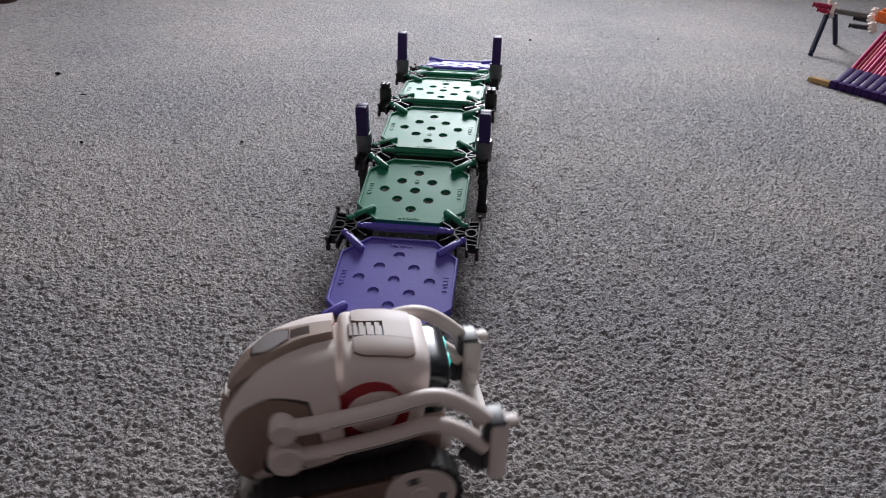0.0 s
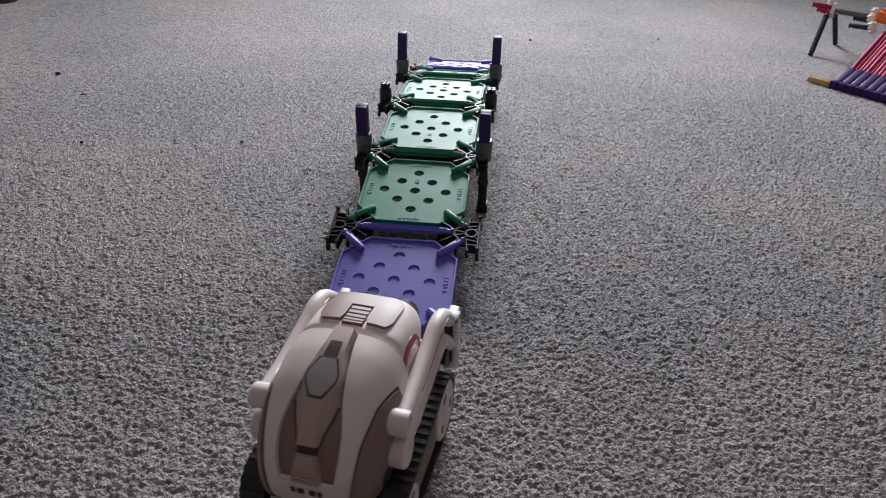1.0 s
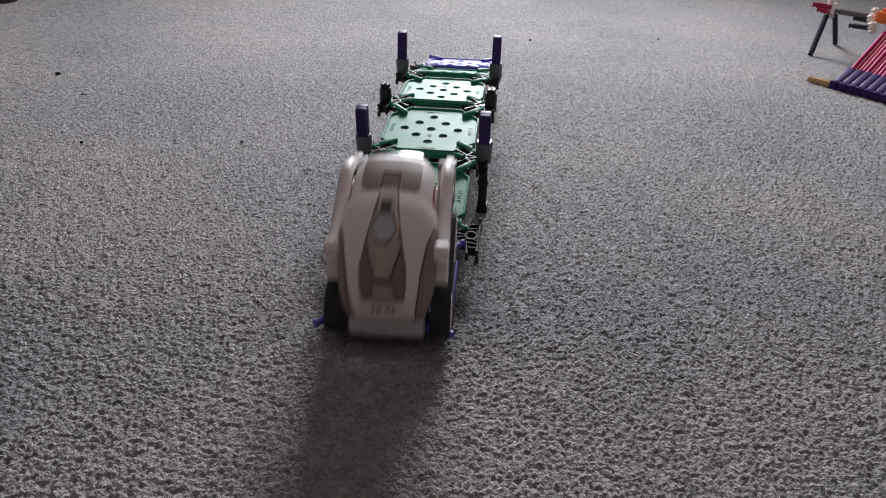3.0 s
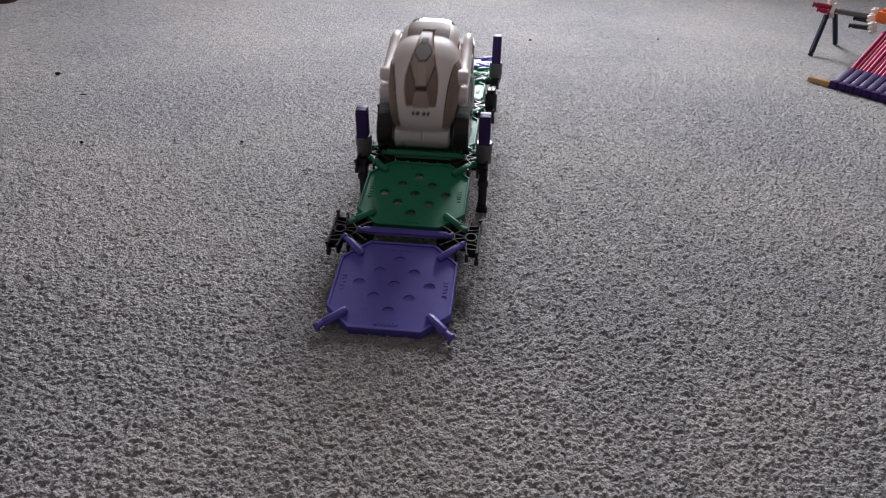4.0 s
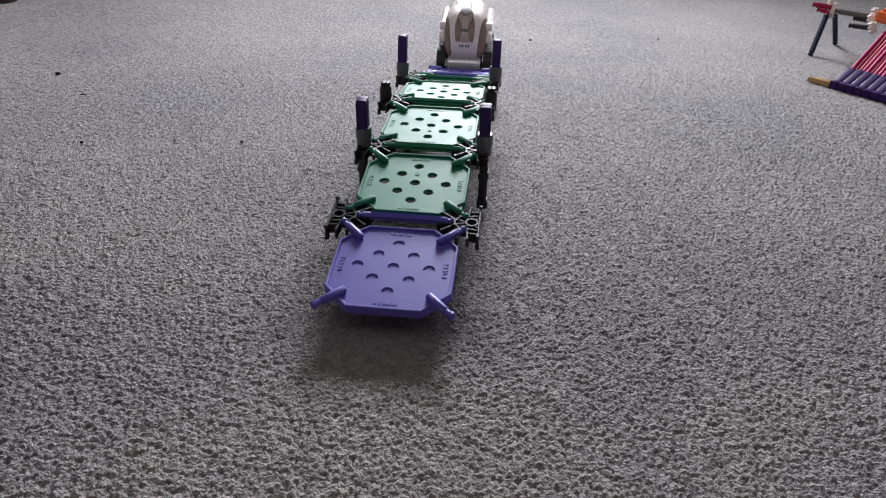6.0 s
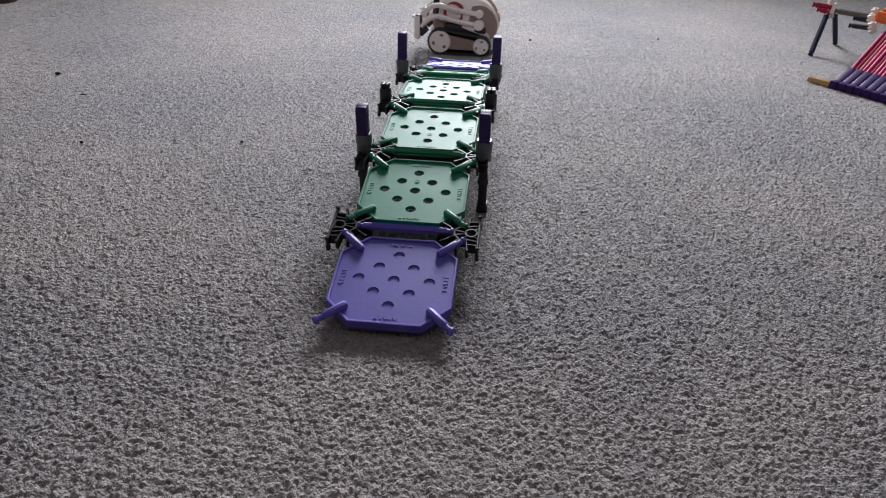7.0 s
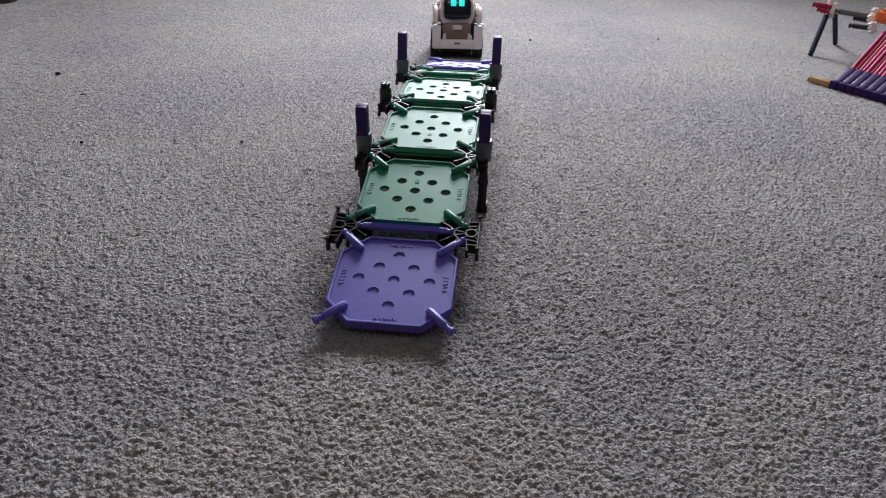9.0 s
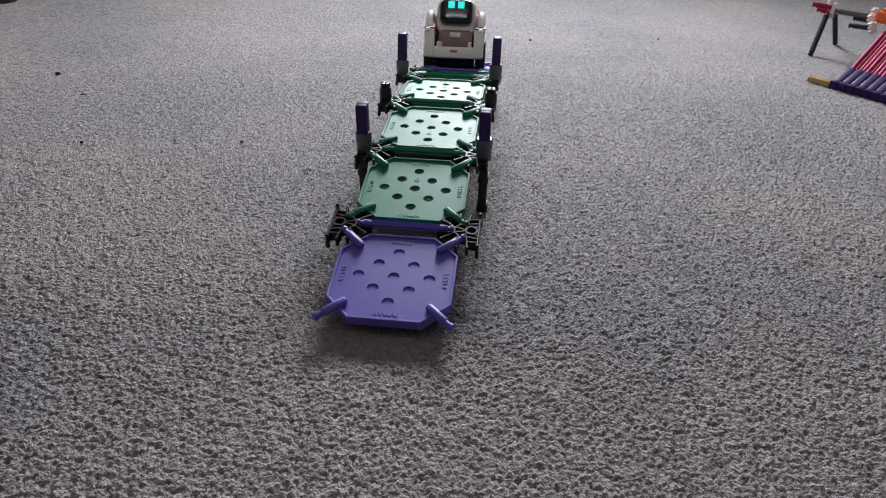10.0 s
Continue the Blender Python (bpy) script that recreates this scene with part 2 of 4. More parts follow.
def build_room():
    t = 0.1

    def wall(name, boxes, label, paint=M_WALL):
        bm = bmesh.new()
        for x in boxes:
            box(bm, *x)
        return tagged(link(name, bm, paint), label, "wall", kind="structure")

    x0, x1, z0, z1, y = WIN
    wall("wall_north", [(RX0, x0, y, y + t, -0.01, RH), (x1, RX1, y, y + t, -0.01, RH), (x0, x1, y, y + t, -0.01, z0), (x0, x1, y, y + t, z1, RH)], "plain painted wall with a wide window opening")
    a0, a1, c0, c1, b = WIN_S
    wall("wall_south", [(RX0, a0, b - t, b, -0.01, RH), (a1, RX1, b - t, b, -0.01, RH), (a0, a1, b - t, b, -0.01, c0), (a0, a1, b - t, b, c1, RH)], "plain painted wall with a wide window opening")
    # unseen low wall, added to keep light off the near carpet and robot
    wall("blocker_wall", [(-1.3, 1.4, -0.60, -0.50, -0.01, 0.62)], "low brown wall added out of view to block light", M_BLOCKER)
    wall("wall_west", [(RX0 - t, RX0, RY0 - t, RY1 + t, -0.01, RH)], "plain painted room wall")
    wall("wall_east", [(RX1, RX1 + t, RY0 - t, RY1 + t, -0.01, RH)], "plain painted room wall")
    bm = bmesh.new()
    box(bm, RX0 - t, RX1 + t, RY0 - t, RY1 + t, RH, RH + t)
    tagged(link("ceiling", bm, M_CEIL), "plain white painted ceiling", "ceiling", kind="structure")
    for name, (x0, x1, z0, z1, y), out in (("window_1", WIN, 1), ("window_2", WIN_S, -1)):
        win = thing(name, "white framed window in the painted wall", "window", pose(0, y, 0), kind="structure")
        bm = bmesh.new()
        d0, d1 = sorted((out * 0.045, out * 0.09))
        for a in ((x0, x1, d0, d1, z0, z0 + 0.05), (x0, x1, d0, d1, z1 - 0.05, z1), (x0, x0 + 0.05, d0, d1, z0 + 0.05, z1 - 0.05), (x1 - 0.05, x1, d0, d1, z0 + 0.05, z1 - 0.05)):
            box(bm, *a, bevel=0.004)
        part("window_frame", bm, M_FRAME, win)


build_room()


# ---- the seesaw bridge ----
HW, CUT, PITCH = 30.0 * MM, 12.85 * MM, 73.93 * MM
SLOPES = (12.4, 10.9, 6.2, -1.2, -11.3, -7.61)
HUBX, POSTX = 31.0 * MM, 36.5 * MM


def joints():
    """The (y, z) of the joints along the deck at rest, the first one half a gap before the near edge."""
    g = (PITCH - 2 * HW) / 2
    s = radians(SLOPES[0])
    y, z = -0.0001 - g * math.cos(s), 0.00633 - g * math.sin(s)
    out = [(y, z)]
    for a in SLOPES:
        y, z = y + PITCH * math.cos(radians(a)), z + PITCH * math.sin(radians(a))
        out.append((y, z))
    return out


J = joints()
PIVOT = (0.2246, 0.0332)


def panel_mesh(blind=False):
    """A thin plate with cut corners, raised rim, nine round holes (or blind dimples), four corner pegs and small raised marks."""
    e = HW - CUT
    def octo(d):
        k = d * 0.41
        return [(-e + k - d * 0, -HW + d), (e - k, -HW + d), (HW - d, -e + k), (HW - d, e - k), (e - k, HW - d), (-e + k, HW - d), (-HW + d, e - k), (-HW + d, -e + k)]
    bm = bmesh.new()
    es = []
    rim = 1.3 * MM
    inner = [bm.verts.new((x, y, 0)) for x, y in octo(rim)]
    es += [bm.edges.new((inner[i], inner[(i + 1) % 8])) for i in range(8)]
    holes = []
    d, n = 8.75 * MM, 14
    for i in (-1, 0, 1):
        for j in (-1, 0, 1):
            cx, cy = (i + j) * d, (i - j) * d
            vs = [bm.verts.new((cx + 2.9 * MM * math.cos(2 * math.pi * k / n), cy + 2.9 * MM * math.sin(2 * math.pi * k / n), 0)) for k in range(n)]
            holes.append(vs)
            es += [bm.edges.new((vs[k], vs[(k + 1) % n])) for k in range(n)]
    bmesh.ops.triangle_fill(bm, use_beauty=True, use_dissolve=False, edges=es, normal=(0, 0, 1))
    # the inside of each hole and a slightly rounded lip
    for vs in holes:
        low = [bm.verts.new((v.co.x, v.co.y, -2.0 * MM)) for v in vs]
        for k in range(n):
            bm.faces.new((vs[k], vs[(k + 1) % n], low[(k + 1) % n], low[k]))
        if blind:
            bm.faces.new([bm.verts.new((v.co.x, v.co.y, -0.6 * MM)) for v in vs])
    # rim and skirt
    prev = inner
    for inset, z in ((rim, 0.9 * MM), (rim * 0.75, 1.15 * MM), (0.25 * MM, 1.15 * MM), (0.0, 0.9 * MM), (0.0, -3.6 * MM), (rim, -3.6 * MM), (rim, -2.0 * MM)):
        cur = [bm.verts.new((x, y, z)) for x, y in octo(inset)]
        for i in range(8):
            bm.faces.new((prev[i], prev[(i + 1) % 8], cur[(i + 1) % 8], cur[i]))
        prev = cur
    bot = []
    es2 = [bm.edges.get((prev[i], prev[(i + 1) % 8])) for i in range(8)]
    for vs in holes:
        low = [v for x in vs for e2 in x.link_edges for v in (e2.other_vert(x),) if v.co.z < -1.9 * MM]
        es2 += list({e2 for v in low for e2 in v.link_edges if e2.other_vert(v) in low})
    bmesh.ops.triangle_fill(bm, use_beauty=True, use_dissolve=False, edges=es2, normal=(0, 0, -1))
    # corner pegs
    for k in range(4):
        m = Matrix.Rotation(radians(45 + 90 * k), 4, "Z") @ Matrix.Translation((27.5 * MM, 0, 1.1 * MM)) @ Matrix.Rotation(radians(90), 4, "Y")
        lathe(bm, [(0.3 * MM, -0.6 * MM), (1.5 * MM, 0.0), (2.15 * MM, 1.2 * MM), (2.15 * MM, 12.0 * MM), (1.9 * MM, 12.6 * MM), (1.5 * MM, 12.8 * MM), (1.5 * MM, 15.6 * MM), (2.1 * MM, 15.9 * MM), (2.1 * MM, 17.4 * MM), (1.2 * MM, 17.8 * MM)], m, 10)
    if not blind:
        lathe(bm, [(0.5 * MM, 0.1 * MM), (0.9 * MM, 0.32 * MM), (1.3 * MM, 0.32 * MM), (1.5 * MM, -0.1 * MM)], Matrix.Translation((0, 8.75 * MM, 0)), 12)
    # raised bar marks near each side
    for k in range(4):
        r = Matrix.Rotation(radians(90 * k), 4, "Z")
        for i, (w, lean) in enumerate(((1.5, 0), (0.8, 20), (1.5, 30), (1.5, 0), (1.6, 35))):
            box(bm, -w / 2 * MM, w / 2 * MM, -1.1 * MM, 1.1 * MM, -0.2 * MM, 0.28 * MM,
                m=r @ Matrix.Translation(((-4.6 + 2.3 * i) * MM, -25.4 * MM, 0)) @ Matrix.Rotation(radians(lean), 4, "Z"))
    return bm


def flake_mesh():
    """A flat half-star connector: five pairs of clip jaws, a web, a round eye and a straight back plate."""
    bm = bmesh.new()
    h = 2.9 * MM

    def wall(x0, y0, x1, y1, w=0.40, lo=-1.35 * h, hi=0.62 * h):
        l, a = math.hypot(x1 - x0, y1 - y0), math.atan2(y1 - y0, x1 - x0)
        box(bm, -w / 2 * MM, (l + w / 2) * MM, -w * MM, w * MM, lo, hi, 0.12 * MM, 1, pose(x0 * MM, y0 * MM, 0) @ Matrix.Rotation(a, 4, "Z"))

    n, cx = 20, 4.0
    rings(bm, [[((cx + r * math.cos(2 * math.pi * i / n)) * MM, r * math.sin(2 * math.pi * i / n) * MM, z) for i in range(n)] for r, z in ((2.6, -1.35 * h), (2.6, 0.7 * h), (3.4, 0.7 * h), (3.4, -1.35 * h), (2.6, -1.35 * h))], cap=False)
    polar = lambda r, a: (r * math.cos(radians(a)), r * math.sin(radians(a)))
    for ang in (90, 135, 180, 225, 270):
        for s in (-1, 1):
            p, q, t = polar(5.2, ang + s * 21), polar(9.2, ang + s * 13.5), polar(13.2, ang + s * 12.0)
            wall(*p, *q)
            wall(*q, *t)
            box(bm, -0.9 * MM, 0.9 * MM, -0.7 * MM, 0.7 * MM, -1.35 * h, 0.62 * h, 0.25 * MM, 1, pose(t[0] * MM, t[1] * MM, 0) @ Matrix.Rotation(radians(ang + s * 12), 4, "Z"))
        wall(*polar(5.2, ang - 21), *polar(5.2, ang + 21))
    for ang in (112.5, 157.5, 202.5, 247.5):
        a = polar(5.2, ang)
        if abs(ang - 180) < 30:
            wall(0.7, 0.6 * (1 if a[1] > 0 else -1), *a)
        else:
            wall(2.2, 2.7 * (1 if a[1] > 0 else -1), *a)
    # back plate with its webs and feet
    box(bm, 7.3 * MM, 8.5 * MM, -13.8 * MM, 13.8 * MM, -h * 1.5, h * 0.8, 0.3 * MM, 1)
    for s in (-1, 1):
        wall(5.6, s * 2.6, 7.6, s * 4.4)
        wall(1.8, s * 5.0, 7.6, s * 6.4)
        wall(1.9, s * 9.0, 7.6, s * 9.4)
        box(bm, 6.9 * MM, 8.9 * MM, s * 12.6 * MM - 1.3 * MM, s * 12.6 * MM + 1.3 * MM, -h * 1.9, -h * 0.6, 0.3 * MM, 1)
        box(bm, 6.9 * MM, 8.9 * MM, s * 12.9 * MM - 0.8 * MM, s * 12.9 * MM + 0.8 * MM, h * 0.6, h * 1.15, 0.3 * MM, 1)
    return bm


def rod_mesh(length, r=2.1 * MM):
    """A ribbed rod along x with plain collars and notched tips."""
    bm = bmesh.new()
    w = r * 0.34
    cross = [(w, r), (w, w), (r, w), (r, -w), (w, -w), (w, -r), (-w, -r), (-w, -w), (-r, -w), (-r, w), (-w, w), (-w, r)]
    ry = Matrix.Rotation(radians(90), 4, "Y")
    prism(bm, cross, -length / 2, length / 2, ry @ Matrix.Rotation(radians(45), 4, "Z"))
    for s in (-1, 1):
        a = length / 2
        lathe(bm, [(r * 0.95, 0), (r, 0.3 * MM), (r, 4.0 * MM), (r * 0.6, 4.2 * MM), (r * 0.6, 6.0 * MM), (r * 0.95, 6.2 * MM), (r * 0.95, 7.2 * MM), (r * 0.5, 7.6 * MM)], Matrix.Rotation(radians(90 * s), 4, "Y") @ Matrix.Translation((0, 0, a - 4.5 * MM)), 10)
    return bm


def post_mesh():
    """An upright hook of dark violet plastic: a flat bar with a rounded head and a sunk, barred side."""
    bm = bmesh.new()
    box(bm, -3.3 * MM, 3.3 * MM, -1.4 * MM, 3.6 * MM, 0, 18.5 * MM, 0.7 * MM)
    box(bm, -3.3 * MM, 3.3 * MM, -4.4 * MM, -2.8 * MM, 0, 17 * MM, 0.5 * MM)
    box(bm, -3.3 * MM, 3.3 * MM, -4.0 * MM, 1.0 * MM, 14.2 * MM, 18.3 * MM, 1.0 * MM)
    for z in (2.0, 8.0):
        box(bm, -2.8 * MM, 2.8 * MM, -3.5 * MM, 0.0, z * MM, (z + 1.8) * MM, 0.2 * MM, 1)
    return bm


def collar_mesh():
    bm = bmesh.new()
    lathe(bm, [(3.4 * MM, -4.0 * MM), (4.6 * MM, -3.6 * MM), (4.6 * MM, 3.0 * MM), (4.9 * MM, 3.4 * MM), (4.9 * MM, 9.0 * MM), (4.4 * MM, 9.6 * MM), (3.0 * MM, 9.6 * MM)], n=20)
    return bm


def stub_mesh():
    """A short black upright with a cross-slotted top."""
    bm = bmesh.new()
    lathe(bm, [(3.8 * MM, -5 * MM), (4.1 * MM, -4.5 * MM), (4.1 * MM, 6.5 * MM), (3.6 * MM, 7.5 * MM), (3.2 * MM, 7.5 * MM)], n=18)
    for a in (45, 135, 225, 315):
        box(bm, 0.8 * MM, 3.4 * MM, -1.3 * MM, 1.3 * MM, 7.0 * MM, 10.6 * MM, 0.5 * MM, 2, Matrix.Rotation(radians(a), 4, "Z"))
    return bm


def build_bridge():
    py, pz = PIVOT
    e = thing("toy_seesaw", "purple and green plastic construction-set seesaw bridge resting on the carpet", "toy bridge", pose(0, py, pz))
    panel = {}
    for i, a in enumerate(SLOPES):
        (y0, z0), (y1, z1) = J[i], J[i + 1]
        m = pose(0, (y0 + y1) / 2 - py, (z0 + z1) / 2 - pz, a) @ pose(0, 0, 0, 0, 0, 180 if i == 2 else 0)
        key = "purple" if i in (0, 5) else "green"
        if key in panel:
            again(panel[key], e, m)
        else:
            panel[key] = part("deck_panel", panel_mesh(key == "purple"), M_PURPLE if key == "purple" else M_GREEN, e, f"{key} plastic square panel with nine round {'dimples' if key == 'purple' else 'holes'}", 30, m)
    tagged(e)
    flake, post, collar, stub, rods = None, None, None, None, {}
    for j in range(1, 6):
        y, z = J[j][0] - py, J[j][1] - pz
        a = (SLOPES[j - 1] + SLOPES[j]) / 2
        for s in (-1, 1):
            m = pose(s * HUBX, y, z, a) @ pose(0, 0, 0, 0, 0, 0 if s > 0 else 180)
            if flake is None:
                flake = part("star_connector", flake_mesh(), M_BLACK, e, "black flat star connector", 30, m)
            else:
                again(flake, e, m)
            mp = pose(s * POSTX, y, z + 3 * MM, a * 0.6)
            if j in (2, 4):
                up = Matrix.Diagonal((1, 1, 1.14 if j == 4 else 1, 1))
                if post is None:
                    collar = part("collar", collar_mesh(), M_GREY, e, "charcoal round collar", 35, mp)
                    post = part("post", post_mesh(), M_POST, e, "dark violet upright post", 30, mp @ pose(0, 0, 0.009))
                else:
                    again(collar, e, mp)
                    again(post, e, mp @ pose(0, 0, 0.009) @ up)
            if j == 3:
                if stub is None:
                    stub = part("stub", stub_mesh(), M_BLACK, e, "short black upright", 35, mp)
                else:
                    again(stub, e, mp)
        key = "purple" if j in (1, 5) else "green"
        m = pose(0, y, z + 1.5 * MM, a)
        if key in rods:
            again(rods[key], e, m)
        else:
            rods[key] = part("cross_rod", rod_mesh(45 * MM), M_PURPLE if key == "purple" else M_GREEN, e, f"{key} ribbed rod", 30, m)
    # legs under the second joint
    leg = None
    for s in (-1, 1):
        y, z = J[2][0] - py, J[2][1] - pz
        m = pose(s * (POSTX + 0.5 * MM), y - 2 * MM, z - 5 * MM, 6)
        if leg is None:
            bm = bmesh.new()
            h = J[2][1] - 5 * MM
            box(bm, -2.6 * MM, 2.6 * MM, -3.0 * MM, 3.0 * MM, -h, 1 * MM, 0.6 * MM)
            box(bm, -3.4 * MM, 3.4 * MM, -3.8 * MM, 3.8 * MM, -h - 0.5 * MM, -h + 5 * MM, 0.8 * MM)
            box(bm, -3.2 * MM, 3.2 * MM, -3.6 * MM, 3.6 * MM, -10 * MM, -6 * MM, 0.6 * MM)
            leg = part("leg", bm, M_BLACK, e, "black plastic leg", 30, m)
        else:
            again(leg, e, m)
    return e


def build_stand():
    """The stand on which the seesaw rocks."""
    py, pz = PIVOT
    e = thing("seesaw_stand", "black plastic rocker stand under the seesaw deck", "toy stand", pose(0, py, 0))
    bm = bmesh.new()
    box(bm, -30 * MM, 30 * MM, -14 * MM, 14 * MM, -1 * MM, 5 * MM, 1.0 * MM)
    part("base", bm, M_BLACK, e)
    leg = None
    for s in (-1, 1):
        m = pose(s * 22 * MM, 0, 0)
        if leg is None:
            bm = bmesh.new()
            prism(bm, [(-10 * MM, 4 * MM), (10 * MM, 4 * MM), (3 * MM, pz - 2 * MM), (-3 * MM, pz - 2 * MM)], -2.5 * MM, 2.5 * MM, Matrix(((0, 0, 1, 0), (1, 0, 0, 0), (0, 1, 0, 0), (0, 0, 0, 1))))
            leg = part("upright", bm, M_BLACK, e, m=m)
        else:
            again(leg, e, m)
    bm = bmesh.new()
    lathe(bm, [(2.4 * MM, -30 * MM), (2.4 * MM, 30 * MM)], Matrix.Translation((0, 0, pz)) @ Matrix.Rotation(radians(90), 4, "Y"), 12)
    part("axle", bm, M_GREY, e)
    return e


seesaw = build_bridge()
build_stand()


# ---- the toy robot ----
def smooth_path(pts, s):
    """A Catmull-Rom curve through tuples, s from 0 to 1."""
    n = len(pts) - 1
    k = min(int(s * n), n - 1)
    u = s * n - k
    p = [np.array(pts[min(max(k + d, 0), n)], float) for d in (-1, 0, 1, 2)]
    return 0.5 * (2 * p[1] + (p[2] - p[0]) * u + (2 * p[0] - 5 * p[1] + 4 * p[2] - p[3]) * u * u + (3 * p[1] - p[0] - 3 * p[2] + p[3]) * u ** 3)


# crest y, z; half width; lower edge y, z  (millimetres, rear bottom to neck)
SHELL = [(-33, 16, 14.0, -28, 15), (-37.5, 22, 16.0, -29, 17), (-39.2, 31, 17.8, -27, 19), (-38, 40, 19.2, -22, 21), (-33, 48.8, 20.4, -17, 23), (-24, 56.2, 21.2, -11, 25), (-12, 60.5, 21.6, -5, 27), (-2, 62.0, 21.2, 0, 29)]


def shell_point(u, s, out=0.0):
    """A place on the robot's back: u from -1 to 1 across, s from 0 to 1 up the back."""
    def raw(u, s):
        cy, cz, w, by, bz = smooth_path(SHELL, min(max(s, 0), 1))
        a = math.copysign(abs(u) ** 1.2, u) * math.pi / 2
        k = 1 - abs(math.cos(a)) ** 0.52
        x = w * math.copysign(abs(math.sin(a)) ** 0.6, u) if u else 0.0
        return np.array((x, cy + (by - cy) * k, cz + (bz - cz) * k))
    p = raw(u, s)
    if out:
        u = min(max(u, -0.97), 0.97)
        du = raw(min(u + 0.02, 0.999), s) - raw(max(u - 0.02, -0.999), s)
        ds = raw(u, min(s + 0.02, 1)) - raw(u, max(s - 0.02, 0))
        n = np.cross(du, ds)
        n = n / (np.linalg.norm(n) + 1e-9)
        if n @ (p - np.array((0, -8, 34))) < 0:
            n = -n
        p = p + n * out
    return p * MM


def patch(bm, bounds, out, thick=1.0, nu=10, ns=18, at=shell_point):
    """A raised patch on a curved face; bounds are rows of (s, u left, u right)."""
    ss = np.linspace(bounds[0][0], bounds[-1][0], ns)
    ul = np.interp(ss, [b[0] for b in bounds], [b[1] for b in bounds])
    ur = np.interp(ss, [b[0] for b in bounds], [b[2] for b in bounds])
    top = [[bm.verts.new(at(a + (b - a) * i / nu, s, out)) for i in range(nu + 1)] for s, a, b in zip(ss, ul, ur)]
    low = [[bm.verts.new(at(a + (b - a) * i / nu, s, out - thick)) for i in range(nu + 1)] for s, a, b in zip(ss, ul, ur)]
    for i in range(ns - 1):
        for j in range(nu):
            bm.faces.new((top[i][j], top[i][j + 1], top[i + 1][j + 1], top[i + 1][j]))
        bm.faces.new((top[i][0], top[i + 1][0], low[i + 1][0], low[i][0]))
        bm.faces.new((top[i][nu], low[i][nu], low[i + 1][nu], top[i + 1][nu]))
    for j in range(nu):
        bm.faces.new((top[0][j], low[0][j], low[0][j + 1], top[0][j + 1]))
        bm.faces.new((top[-1][j], top[-1][j + 1], low[-1][j + 1], low[-1][j]))


def ridge(bm, rows, ns=30, foot=0.4, at=shell_point):
    """A raised band with a flat top and sloping sides; rows of (s, half width on top, half width at the foot, height)."""
    col = list(zip(*rows))
    loops = []
    for s in np.linspace(rows[0][0], rows[-1][0], ns):
        a, b, h = (float(np.interp(s, col[0], col[k])) for k in (1, 2, 3))
        us = [(-b, foot - 0.5), (-b, foot), (-a, h), (-a / 2, h), (0, h), (a / 2, h), (a, h), (b, foot), (b, foot - 0.5)]
        loops.append([at(u, s, o) for u, o in us])
    rings(bm, loops)


# half width, lowest z, highest z at each y of the head, about the neck (millimetres)
HEAD = [(-13.5, 14.0, -7, 10.0), (-11.2, 15.0, -9, 11.5), (-10.2, 17.6, -12.0, 14.6), (-6, 18.3, -13.5, 15.6), (3, 18.6, -15, 16.2), (10, 18.3, -15.8, 15.9), (14.5, 17.6, -15.8, 15.4), (17, 16.4, -14.8, 14.4)]


def head_point(u, s, out=0.0):
    """A place on the head: u turns about it from below (-1) over one side and the top (0) to below (1); s runs to the face."""
    def raw(u, s):
        y, w, zl, zh = smooth_path(HEAD, min(max(s, 0), 1))
        a = u * math.pi
        h, c = (zh - zl) / 2, (zh + zl) / 2
        q = 0.56
        x = w * math.copysign(abs(math.sin(a)) ** q, math.sin(a))
        z = c + h * math.copysign(abs(math.cos(a)) ** q, math.cos(a))
        return np.array((x, y, z))
    p = raw(u, s)
    if out:
        du = raw(u + 0.004, s) - raw(u - 0.004, s)
        ds = raw(u, min(s + 0.02, 1)) - raw(u, max(s - 0.02, 0))
        n = np.cross(du, ds)
        n = n / (np.linalg.norm(n) + 1e-9)
        if n @ (p - np.array((0, 2, 2))) < 0:
            n = -n
        p = p + n * out
    return p * MM


def hull_loop(r1, r2, n=26):
    """The outline of a belt round the rear and the front wheel, in (y, z)."""
    (y1, z1), (y2, z2) = REAR, FRONT
    d = math.hypot(y2 - y1, z2 - z1)
    base = math.atan2(z2 - z1, y2 - y1)
    k = math.acos((r1 - r2) / d)
    pts = []
    for i in range(n):
        a = base + k + (2 * math.pi - 2 * k) * i / (n - 1)
        pts.append((y1 + r1 * math.cos(a), z1 + r1 * math.sin(a)))
    for i in range(n):
        a = base - k + 2 * k * i / (n - 1)
        pts.append((y2 + r2 * math.cos(a), z2 + r2 * math.sin(a)))
    return pts


REAR, FRONT = (-22.0, 10.4), (23.0, 13.6)
ARM_UP, ARM_LOW, ARM_LEN = (-18.5, 43.8), (-18.5, 32.4), 63.0
NECK = (9.0, 45.0)
ARM_X, CAP_X, TRACK_X, WHEEL_X = 22.9, 19.0, 23.3, 26.9
XAX = Matrix.Rotation(radians(90), 4, "Y")


